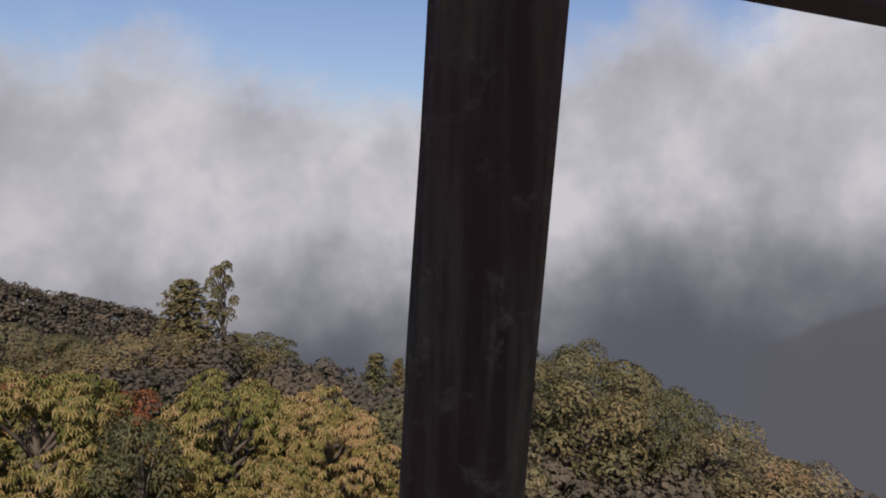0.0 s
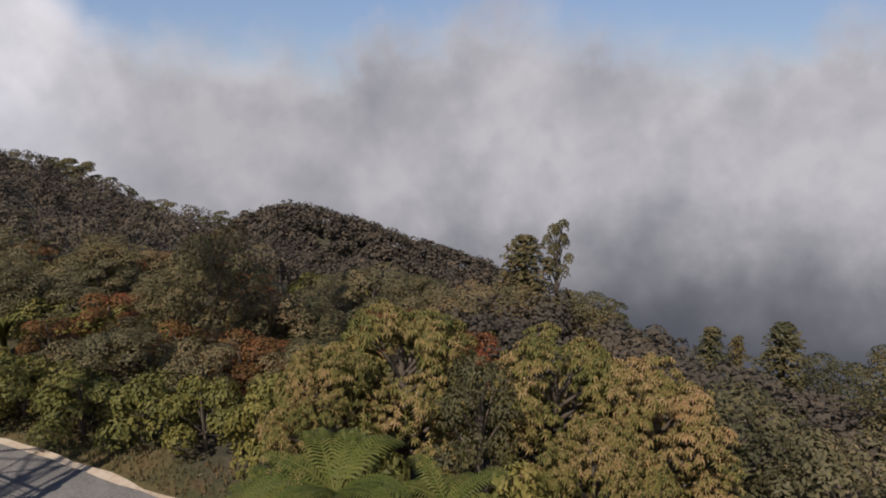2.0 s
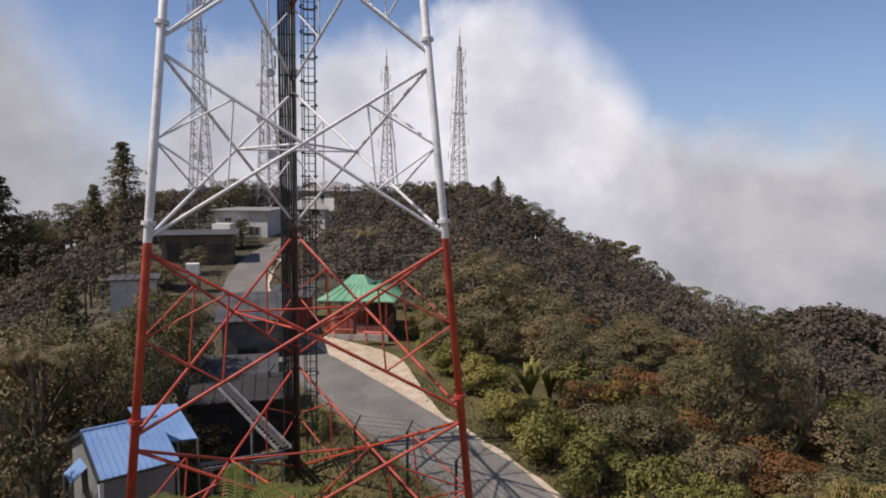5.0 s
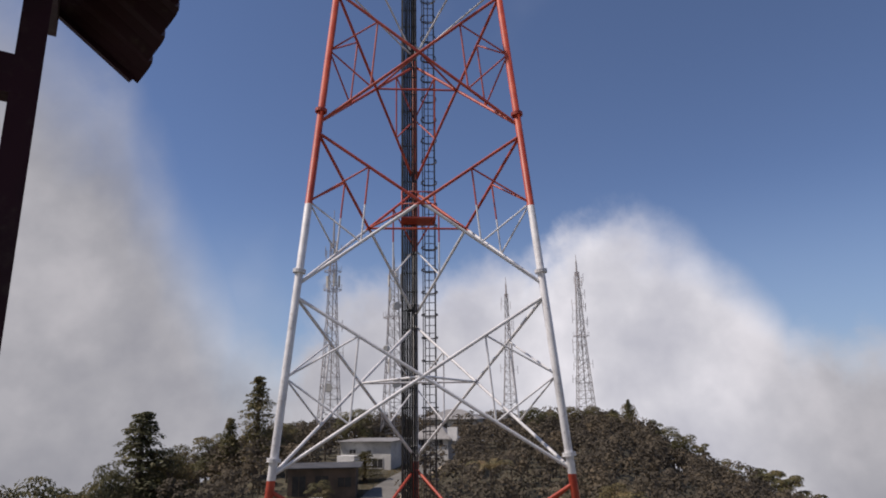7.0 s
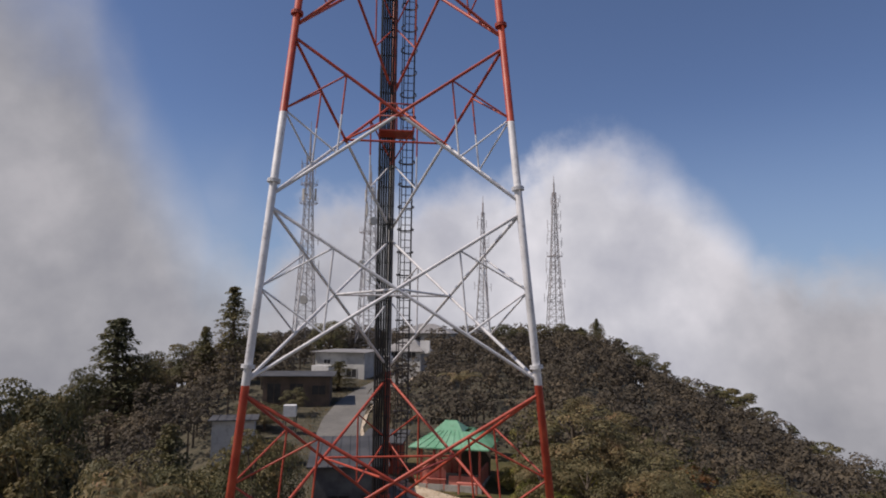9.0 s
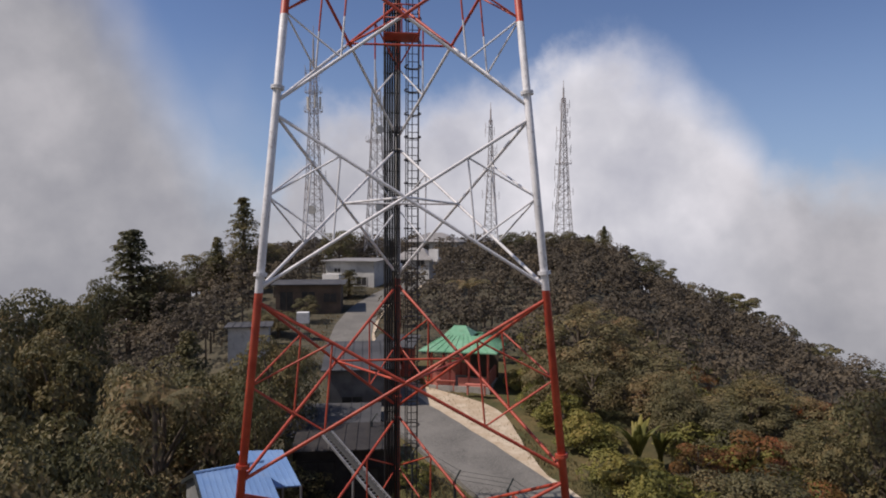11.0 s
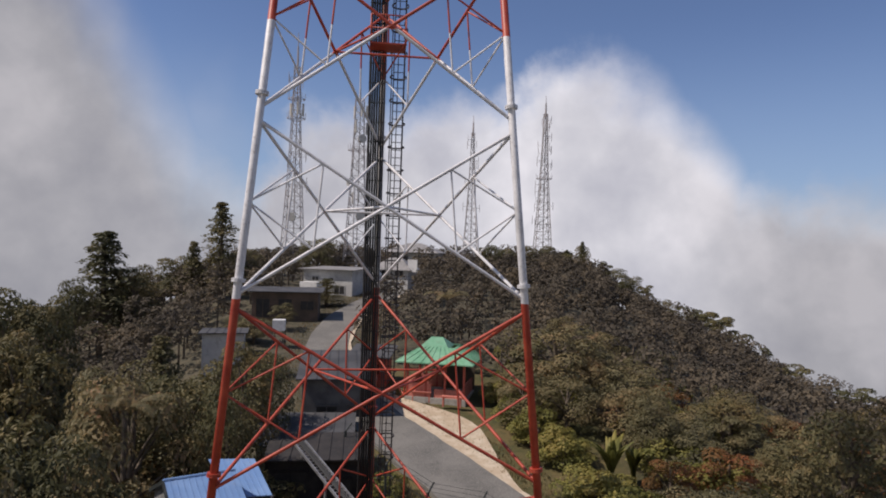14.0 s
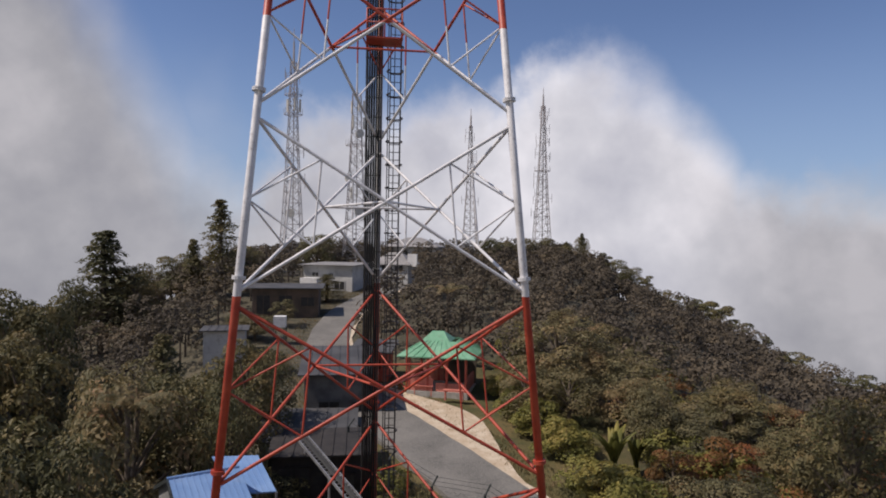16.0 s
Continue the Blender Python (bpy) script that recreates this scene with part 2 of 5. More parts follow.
GREYROOF = material("grey_roof", worn((0.048, 0.050, 0.055), (0.078, 0.079, 0.084), 0.6), 0.8)
PALEROOF = material("pale_grey_roof", worn((0.22, 0.215, 0.21), (0.30, 0.29, 0.285), 0.6), 0.7)
WALL = material("pale_wall", worn((0.56, 0.56, 0.54), (0.45, 0.45, 0.44), 0.7, (0.15, 0.14, 0.12), 0.5), 0.85)
WHITE = material("white_wall", worn((0.78, 0.78, 0.77), (0.68, 0.68, 0.67), 0.9), 0.75)
HUTWALL = material("hut_wall", worn((0.23, 0.235, 0.23), (0.17, 0.175, 0.17), 0.8, (0.10, 0.10, 0.09), 0.5), 0.85, 0, (7.0, 0.4, 0.02))
# near-black boards: the deep shade behind the tower is put into their colour
SHADE_BOARDS = material("shade_dark_boards", worn((0.022, 0.020, 0.020), (0.036, 0.032, 0.030), 1.2), 0.85)
SHEDWALL = material("shed_wall", worn((0.15, 0.15, 0.15), (0.09, 0.09, 0.092), 1.0), 0.8)
RUSTWOOD = material("brown_boards", worn((0.09, 0.07, 0.055), (0.14, 0.10, 0.075), 0.9), 0.85)
GRATING = material("dark_grating", worn((0.040, 0.038, 0.040), (0.070, 0.060, 0.058), 2.0), 0.6)
DARK = material("unlit_opening", worn((0.02, 0.02, 0.022), (0.035, 0.035, 0.035), 2.0), 0.4)
def post_colour(n):
    """Old paint over grey timber: long streaks, flakes and lichen specks."""
    geo = n.add("ShaderNodeTexCoord").outputs["Object"]
    long = n.add("ShaderNodeMapping")
    long.inputs["Scale"].default_value = (30.0, 30.0, 2.2)
    n.put(long.inputs[0], geo)
    c = n.mix(n.step(n.noise(long.outputs[0], 1.0, 6.0, 0.65), 0.38, 0.62), (0.026, 0.018, 0.019, 1), (0.085, 0.078, 0.066, 1))
    c = n.mix(n.math("MULTIPLY", n.step(n.noise(geo, 22.0, 6.0, 0.7), 0.54, 0.66), 0.7), c, (0.13, 0.13, 0.11, 1))
    return n.mix(n.math("MULTIPLY", n.step(n.noise(geo, 3.0, 4.0), 0.5, 0.7), 0.6), c, (0.055, 0.018, 0.024, 1))


OLDWOOD = material("weathered_post", post_colour, 0.85, 0, (45.0, 0.8, 0.012))
MAROON = material("maroon_paint", worn((0.036, 0.004, 0.014), (0.026, 0.004, 0.010), 3.0), 0.75)
BARK = material("bark", worn((0.10, 0.08, 0.06), (0.16, 0.13, 0.10), 4.0), 0.95, 0, (12.0, 0.8, 0.03))
FENCE = material("fence_steel", worn((0.018, 0.024, 0.024), (0.045, 0.055, 0.055), 3.0), 0.6, 0.3)

LEAF_DARK = leaf_material("leaves_dark", [(0.05, (0.055, 0.057, 0.031)), (0.35, (0.107, 0.106, 0.050)), (0.6, (0.181, 0.151, 0.067)), (0.85, (0.275, 0.182, 0.075))])
LEAF_OLIVE = leaf_material("leaves_olive", [(0.05, (0.085, 0.079, 0.045)), (0.35, (0.156, 0.143, 0.071)), (0.6, (0.267, 0.204, 0.100)), (0.85, (0.352, 0.178, 0.100))])
LEAF_YELLOW = leaf_material("leaves_yellow", [(0.02, (0.068, 0.083, 0.026)), (0.26, (0.144, 0.157, 0.041)), (0.44, (0.268, 0.225, 0.070)), (0.64, (0.441, 0.312, 0.142)), (0.92, (0.461, 0.262, 0.142))], 0.55, 0.3, 0.6, 0.32, 0.3, 0.14)
LEAF_LIME = leaf_material("leaves_lime", [(0.05, (0.084, 0.092, 0.026)), (0.35, (0.166, 0.168, 0.045)), (0.6, (0.286, 0.247, 0.067)), (0.85, (0.381, 0.270, 0.090))])
LEAF_RUST = leaf_material("leaves_rust", [(0.0, (0.095, 0.071, 0.023)), (0.35, (0.189, 0.100, 0.034)), (0.6, (0.270, 0.100, 0.040)), (0.85, (0.324, 0.079, 0.042))], 0.8)
LEAF_FERN = leaf_material("leaves_fern", [(0.0, (0.077, 0.108, 0.021)), (0.4, (0.131, 0.161, 0.032)), (0.8, (0.240, 0.221, 0.057))], 0.8, 0.4)
# distance haze is mixed into these leaf colours: paler, with more blue
LEAF_FAR_HAZED = leaf_material("leaves_far_hazed", [(0.05, (0.063, 0.054, 0.047)), (0.30, (0.117, 0.100, 0.076)), (0.52, (0.193, 0.152, 0.102)), (0.72, (0.285, 0.198, 0.129)), (0.9, (0.400, 0.246, 0.141))], 0.20, 0.3, 0.7, 0.08, 0.15)

# ---- shapes ----
class Mesh:
    """Gathers vertices and faces, then becomes one mesh."""

    def __init__(self):
        self.v, self.f = [], []

    def add(self, verts, faces):
        k = len(self.v)
        self.v += [tuple(p) for p in verts]
        self.f += [tuple(i + k for i in f) for f in faces]
        return self

    def box(self, cx, cy, cz, sx, sy, sz, turn=0.0, top=1.0):
        """A box on its base centre; top scales its upper face."""
        c, s = math.cos(turn), math.sin(turn)
        vs = []
        for z, k in ((0, 1.0), (sz, top)):
            for x, y in ((-1, -1), (1, -1), (1, 1), (-1, 1)):
                px, py = x * sx / 2 * k, y * sy / 2 * k
                vs.append((cx + c * px - s * py, cy + s * px + c * py, cz + z))
        return self.add(vs, [(3, 2, 1, 0), (4, 5, 6, 7), (0, 1, 5, 4), (1, 2, 6, 5), (2, 3, 7, 6), (3, 0, 4, 7)])

    def tube(self, a, b, r0, r1=None, seg=8, caps=True):
        a, b = Vector(a), Vector(b)
        r1 = r0 if r1 is None else r1
        w = (b - a).normalized()
        u = w.orthogonal().normalized()
        v = w.cross(u)
        ring = [(u * math.cos(t) + v * math.sin(t)) for t in (2 * math.pi * i / seg for i in range(seg))]
        vs = [a + d * r0 for d in ring] + [b + d * r1 for d in ring]
        fs = [(i, (i + 1) % seg, seg + (i + 1) % seg, seg + i) for i in range(seg)]
        if caps:
            fs += [tuple(reversed(range(seg))), tuple(range(seg, 2 * seg))]
        return self.add(vs, fs)

    def bar(self, a, b, w, h):
        """A flat bar of width w and height h from a to b."""
        a, b = Vector(a), Vector(b)
        d = (b - a).normalized()
        side = d.cross(Vector((0, 0, 1)))
        side = side.normalized() if side.length > 1e-3 else Vector((1, 0, 0))
        up = side.cross(d)
        vs = []
        for p in (a, b):
            for i, j in ((-1, -1), (1, -1), (1, 1), (-1, 1)):
                vs.append(p + side * (i * w / 2) + up * (j * h / 2))
        return self.add(vs, [(3, 2, 1, 0), (4, 5, 6, 7), (0, 1, 5, 4), (1, 2, 6, 5), (2, 3, 7, 6), (3, 0, 4, 7)])

    def path(self, pts, r0, r1, seg=6):
        """One tapered tube along a line of points."""
        pts = [Vector(p) for p in pts]
        k, base = len(pts) - 1, len(self.v)
        for i, p in enumerate(pts):
            w = (pts[min(k, i + 1)] - pts[max(0, i - 1)]).normalized()
            u = w.cross(Vector((0.37, 0.93, 0.11))).normalized()
            v = w.cross(u)
            r = r0 + (r1 - r0) * i / k
            self.v += [tuple(p + (u * math.cos(t) + v * math.sin(t)) * r) for t in (2 * math.pi * j / seg for j in range(seg))]
        self.f += [(base + i * seg + j, base + i * seg + (j + 1) % seg, base + (i + 1) * seg + (j + 1) % seg, base + (i + 1) * seg + j) for i in range(k) for j in range(seg)]
        return self

    def data(self, name, mat, smooth=False):
        me = bpy.data.meshes.new(name)
        me.from_pydata(self.v, [], self.f)
        me.materials.append(mat)
        if smooth:
            me.polygons.foreach_set("use_smooth", [True] * len(me.polygons))
        me.update()
        return me


def part(name, mesh, mat, parent=None, label="", smooth=False):
    """Links a Mesh, or ready mesh data, as one object under a thing or part."""
    ob = new(name, mesh.data(name, mat, smooth) if isinstance(mesh, Mesh) else mesh)
    ob.parent = parent
    if label:
        ob["label"] = label
    return ob


def thing(name, at, label, category, group="", kind=""):
    ob = new(name)
    ob.location = at
    ob.empty_display_size = 0.3
    return tagged(ob, label, category, group, kind)


def under(ob, parent):
    """Keeps an object where it was built, as a part of a thing that stands elsewhere."""
    ob.parent = parent
    ob.matrix_parent_inverse = Matrix.Translation(-parent.location)
    return ob


# ---- the lie of the land ----
def lerp(v, xs, ys):
    return np.interp(v, xs, ys)


def ground_z(x, y):
    x, y = np.asarray(x, float), np.asarray(y, float)
    z = np.clip(0.095 * (y - 22), -2.6, 11.4) - 0.55 * np.maximum(0, y - 168)
    z = z - 0.22 * np.maximum(0, -6 - y)
    back = np.clip((y - 92) / 50, 0, 1)
    z = z - 2.3 * back * back * (3 - 2 * back)
    xr = lerp(y, [0, 20, 45, 100, 140], [11.5, 11.5, 13, 24, 33])
    d = np.maximum(0, x - xr)
    z = z - lerp(y, [20, 60, 140], [0.12, 0.33, 0.57]) * d - 0.55 * np.maximum(0, d - lerp(y, [0, 20, 140], [24, 27, 34]))
    xl = lerp(y, [10, 22, 34, 60, 100], [1.0, 4.6, 0.0, -16, -30])
    e = np.maximum(0, xl - x)
    near = lerp(y, [30, 52], [1.0, 0.0])
    z = z - near * np.minimum(0.34 * e, 3.2) - 0.36 * np.maximum(0, e - 13 * near)
    # the far ridge across the valley
    bx, by = math.sin(radians(40.5)), math.cos(radians(40.5))
    along, side = x * bx + y * by - 262, x * by - y * bx
    crest = 187 - 0.40 * (np.sqrt(side ** 2 + 100) - 10) - 1.3 * np.maximum(0, np.abs(side - 25) - 95)
    far = -220 + np.exp(-(along / 95) ** 2) * np.maximum(crest, 0)
    z = np.maximum(z, -220)
    k = 6.0
    m = np.maximum(z, far)
    z = m + k * np.log(np.exp((z - m) / k) + np.exp((far - m) / k))
    return np.where(np.abs(z - m) < 0.02, m, z)


def spread(lo, hi, dense, grow, far):
    core = np.arange(lo, hi + dense / 2, dense)
    out, step = [], dense
    v = core[-1]
    while v < far:
        step *= grow
        v += step
        out.append(v)
    out = np.array(out)
    return np.concatenate([(core[0] - (out - core[-1]))[::-1], core, out])


xs, ys = spread(-70, 120, 2.0, 1.12, 4200), spread(-30, 190, 2.0, 1.12, 4200)
gx, gy = np.meshgrid(xs, ys)
gz = ground_z(gx, gy)
rough = np.array([[noise.noise((x * 0.35, y * 0.35, 0.0)) for x in xs] for y in ys]) * 0.12
nx, ny = len(xs), len(ys)
sheet = Mesh()
sheet.v = np.stack([gx.ravel(), gy.ravel(), (gz + rough).ravel()], 1).tolist()
idx = np.arange(nx * ny).reshape(ny, nx)
sheet.f = np.stack([idx[:-1, :-1], idx[:-1, 1:], idx[1:, 1:], idx[1:, :-1]], -1).reshape(-1, 4).tolist()
ground = part("ground", sheet, GROUND, None, "", True)
tagged(ground, "grassy mountain ridge falling away to a misty valley", "ground", kind="structure")


def gz_at(x, y):
    return float(ground_z(x, y))


def ribbon(name, centre, offs_l, offs_r, lift, mat, thick=0.12):
    """A strip that follows the land along a centre line between two offsets."""
    m = Mesh()
    rows = []
    cols = 7
    for i, (x, y) in enumerate(centre):
        a, b = centre[max(0, i - 1)], centre[min(len(centre) - 1, i + 1)]
        d = Vector((b[0] - a[0], b[1] - a[1])).normalized()
        sx, sy = d.y, -d.x
        row = []
        l, r = offs_l(i / (len(centre) - 1)), offs_r(i / (len(centre) - 1))
        zc = gz_at(x, y)
        for j in range(cols):
            o = l + (r - l) * j / (cols - 1)
            px, py = x + sx * o, y + sy * o
            row.append((px, py, max(gz_at(px, py), zc - 0.25) + 0.14 + lift))
        row = [(row[0][0], row[0][1], row[0][2] - thick - 0.5)] + row + [(row[-1][0], row[-1][1], row[-1][2] - thick - 0.5)]
        rows.append(row)
    w = cols + 2
    m.v = [p for r in rows for p in r]
    m.f = [(i * w + j, i * w + j + 1, (i + 1) * w + j + 1, (i + 1) * w + j) for i in range(len(rows) - 1) for j in range(w - 1)]
    return part(name, m, mat)


def curve_points(knots, n):
    """A smooth line through knots."""
    out = []
    for i in range(len(knots) - 1):
        p = [Vector(knots[min(max(k, 0), len(knots) - 1)]) for k in (i - 1, i, i + 1, i + 2)]
        for s in range(n):
            t = s / n
            out.append(tuple(0.5 * (2 * p[1] + (p[2] - p[0]) * t + (2 * p[0] - 5 * p[1] + 4 * p[2] - p[3]) * t * t + (3 * p[1] - p[0] - 3 * p[2] + p[3]) * t ** 3)))
    return out + [tuple(knots[-1])]


ROAD = curve_points([(12.5, 4), (10.5, 11), (8.9, 17), (7.6, 22), (6.2, 26.5), (3.6, 32), (0.4, 38), (-3.4, 45), (-6.6, 53), (-8.3, 64), (-8.2, 75), (-6.6, 84), (-4.5, 92), (-1.5, 104)], 6)
wob = lambda t, s: 0.18 * noise.noise((t * 40, s, 0)) + 0.10 * noise.noise((t * 120, s, 3))
road = tagged(ribbon("road", ROAD, lambda t: -1.95 + wob(t, 1), lambda t: 1.95 + wob(t, 2), 0.06, ASPHALT), "worn grey asphalt lane climbing the ridge", "road", kind="structure")
verge = tagged(ribbon("pavement", ROAD, lambda t: -1.6 + wob(t, 5), lambda t: 2.3 + 3.1 * math.exp(-((t - 0.49) / 0.06) ** 2) + 1.5 * wob(t, 7), 0.0, GRAVEL), "pale broken gravel shoulder beside the lane", "pavement", kind="structure")

# glowing curtain in the sky's colours, painted mist that hides valley floor and distance
mist_glow_mat = bpy.data.materials.new("mist")
mist_glow_mat.use_nodes = True
mist_glow_mat.node_tree.nodes.clear()
mn = Nodes(mist_glow_mat.node_tree)
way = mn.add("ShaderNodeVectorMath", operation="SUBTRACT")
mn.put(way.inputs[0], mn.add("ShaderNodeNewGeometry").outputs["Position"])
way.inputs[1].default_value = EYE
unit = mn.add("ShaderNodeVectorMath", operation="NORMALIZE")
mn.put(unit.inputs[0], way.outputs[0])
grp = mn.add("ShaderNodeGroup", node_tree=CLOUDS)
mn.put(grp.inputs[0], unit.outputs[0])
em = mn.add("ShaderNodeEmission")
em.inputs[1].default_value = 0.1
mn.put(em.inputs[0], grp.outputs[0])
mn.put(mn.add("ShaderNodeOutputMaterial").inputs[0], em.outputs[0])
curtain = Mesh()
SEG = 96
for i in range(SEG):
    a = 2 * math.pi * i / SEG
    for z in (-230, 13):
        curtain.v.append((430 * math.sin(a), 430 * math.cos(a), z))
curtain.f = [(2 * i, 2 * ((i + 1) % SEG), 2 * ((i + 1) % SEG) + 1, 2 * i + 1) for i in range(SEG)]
backdrop = tagged(part("backdrop", curtain, mist_glow_mat), "glowing curtain coloured as grey mist in the far valley", "mist", kind="structure")
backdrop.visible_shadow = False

# ---- the telecom tower ----
TC, TURN, STEP = Vector((-1.229, 24.0, 0)), 0.093, 5.98


def leg_at(level, k):
    """Leg k (0, 1 in front, 2 behind) at a level; level 0 is the first flange, 6 m up."""
    w = 10.191 - 1.022 * level
    lx, ly = ((-w / 2, -w / 3.4641), (w / 2, -w / 3.4641), (0, w / 1.73205))[k]
    c, s = math.cos(TURN), math.sin(TURN)
    return Vector((TC.x + c * lx - s * ly, TC.y + s * lx + c * ly, 6.0 + STEP * level))


tower = thing("telecom_tower", (TC.x, TC.y, 0), "red and white banded tubular steel telecom tower with dishes", "tower")


def tpart(name, mesh, mat, label="", parent=None, smooth=True):
    ob = part(name, mesh, mat, None, label, smooth)
    if parent is None:
        return under(ob, tower)
    ob.parent = parent
    return ob


FEET = [-2.8, 0.0, -1.6]
TOPLEVEL = 7.0
for k in range(3):
    base = leg_at((FEET[k] - 6.0) / STEP, k)
    leg = tpart("leg", Mesh().tube(base, leg_at(4, k), 0.135, 0.125, 14).tube(leg_at(4, k), leg_at(TOPLEVEL, k), 0.105, 0.09, 12), PAINT)
    leg.matrix_parent_inverse = Matrix.Translation(-tower.location)
    plinth = Mesh().box(base.x, base.y, base.z - 0.75, 0.9, 0.9, 0.9, TURN, 0.85)
    tpart("footing", plinth, CONCRETE, "concrete footing", leg, False)
    for lv in range(0, 7):
        p = leg_at(lv, k)
        d = (leg_at(lv + 1, k) - p).normalized()
        m = Mesh().tube(p - d * 0.06, p - d * 0.005, 0.215, None, 14).tube(p + d * 0.005, p + d * 0.06, 0.215, None, 14)
        tpart("flange", m, PAINT, "", leg, False)
DROP, DROP_LOW = 0.075, 0.145  # braces from above and from below meet the leg half a metre and a metre under each flange


def brace(a, b, r=0.052):
    tpart("brace", Mesh().tube(a, b, r, None, 7, False), PAINT)


for lv in range(-1, 4):
    for f in range(3):
        p, q = f, (f + 1) % 3
        lo, hi = lv - DROP, lv + 1 - DROP_LOW
        if lv == -1:
            lo = max(lo, (min(FEET[p], FEET[q]) + 0.3 - 6) / STEP, -0.98)
        wide, slim = (leg_at(lo, p) - leg_at(lo, q)).length, (leg_at(hi, p) - leg_at(hi, q)).length
        mid = lo + (hi - lo) * wide / (wide + slim)
        c = (leg_at(mid, p) + leg_at(mid, q)) / 2
        for k in (p, q):
            a, b, h = leg_at(lo, k), leg_at(hi, k), leg_at(mid, k)
            brace(a, c, 0.058), brace(b, c, 0.058)
            ql, qh = (a + c) / 2, (b + c) / 2
            brace(h, ql, 0.033), brace(h, qh, 0.033), brace(ql, qh, 0.033)
    mids = [(leg_at(mid, f) + leg_at(mid, (f + 1) % 3)) / 2 for f in range(3)]
    for f in range(3):
        brace(mids[f], mids[(f + 1) % 3], 0.042)
for i in range(6):
    lo, hi = 4 - DROP + i * 0.5, 4 - DROP + (i + 1) * 0.5
    for f in range(3):
        p, q = f, (f + 1) % 3
        brace(leg_at(lo, p), leg_at(hi, q), 0.042), brace(leg_at(lo, q), leg_at(hi, p), 0.042)
        if i % 2 == 0:
            brace(leg_at(lo, p), leg_at(lo, q), 0.04)
for lv in (4.62, 5.22, 6.0):  # working platforms near the top
    tri = [leg_at(lv, k) for k in range(3)]
    cen = sum(tri, Vector()) / 3
    m = Mesh()
    a = [p + (cen - p) * 0.03 for p in tri]
    for i in range(1, 26):  # open grating of flat bars
        t = i / 26
        m.bar(a[0] + (a[2] - a[0]) * t, a[1] + (a[2] - a[1]) * t, 0.04, 0.03)
    for i in range(1, 8):
        m.bar(a[0] + (a[1] - a[0]) * i / 8 - Vector((0, 0, 0.03)), a[2] + (a[0] + (a[1] - a[0]) * i / 8 - a[2]) * 0.10 - Vector((0, 0, 0.03)), 0.04, 0.03)
    plat = tpart("platform", m, GRATING, "dark steel grating platform", None, False)
    for i in range(3):
        for h in (0.0, 1.05):
            q = Mesh().tube(tri[i] + Vector((0, 0, h)), tri[(i + 1) % 3] + Vector((0, 0, h)), 0.022 if h else 0.05, None, 6)
            tpart("guard_rail", q, GRATING)

# cable run and caged ladder on the rear leg
XD = Vector((math.cos(TURN), math.sin(TURN), 0))
YD = Vector((-math.sin(TURN), math.cos(TURN), 0))


def rear(level, dx, dy):
    return leg_at(level, 2) + XD * dx + YD * dy


lo_l, hi_l = (-0.4 - 6) / STEP, 6.9
for dx in (-0.58, 0.06):
    tpart("cable_rail", Mesh().bar(rear(lo_l, dx, -0.28), rear(hi_l, dx, -0.28), 0.06, 0.09), GRATING, "", None, False)
CABLES = [(-0.54, 0.048), (-0.445, 0.045), (-0.345, 0.052), (-0.24, 0.050), (-0.14, 0.047), (-0.04, 0.050)]
for j, (dx, r) in enumerate(CABLES):
    pts = [rear(lo_l + (hi_l - lo_l) * i / 40, dx + 0.02 * noise.noise((i * 0.7, j, 0)), -0.34 + 0.02 * noise.noise((i * 0.9, j, 5))) for i in range(41)]
    tpart("cable", Mesh().path(pts, r, r, 6), BLACK, "black coaxial feeder cable")
rung = Mesh().box(0, 0, 0, 0.72, 0.05, 0.05).data("cable_rung", GRATING)
n_r = 58
for i in range(n_r):
    ob = new("cable_rung", rung)
    ob.matrix_world = Matrix.Translation(rear(lo_l + (hi_l - lo_l) * i / n_r, -0.26, -0.27)) @ Matrix.Rotation(TURN, 4, "Z")
    under(ob, tower)
LX, LADDER_TOP = 0.66, 6.2
for dx in (LX - 0.22, LX + 0.22):
    tpart("ladder_rail", Mesh().bar(rear(lo_l + 0.1, dx, -0.1), rear(LADDER_TOP, dx, -0.1), 0.045, 0.05), GRATING, "", None, False)
step_me = Mesh().tube((-0.22, 0, 0), (0.22, 0, 0), 0.018, None, 5).data("ladder_rung", GRATING)
n_r = 130
for i in range(n_r):
    ob = new("ladder_rung", step_me)
    ob.matrix_world = Matrix.Translation(rear(lo_l + 0.12 + (LADDER_TOP - lo_l - 0.12) * i / n_r, LX, -0.1)) @ Matrix.Rotation(TURN, 4, "Z")
    under(ob, tower)
hoop = Mesh()
ring = [(0.36 * math.sin(t), -0.36 + 0.36 * math.cos(t), 0) for t in np.linspace(-2.5, 2.5, 15)]
ring = [(x, -y - 0.72, z) for x, y, z in ring]
for x, y, z in ring:
    for grow in (0.96, 1.04):
        hoop.v += [(x * grow, -0.36 + (y + 0.36) * grow, z - 0.03), (x * grow, -0.36 + (y + 0.36) * grow, z + 0.03)]
for i in range(0, 4 * len(ring) - 4, 4):
    hoop.f += [(i + a, i + b, i + b + 4, i + a + 4) for a, b in ((0, 1), (1, 3), (3, 2), (2, 0))]
hoop.f += [(0, 2, 3, 1), (i + 4, i + 5, i + 7, i + 6)]
hoop_me = hoop.data("cage_hoop", GRATING)
HOOP0 = 2.6
count = int((LADDER_TOP * STEP + 6 - HOOP0) / 1.0)
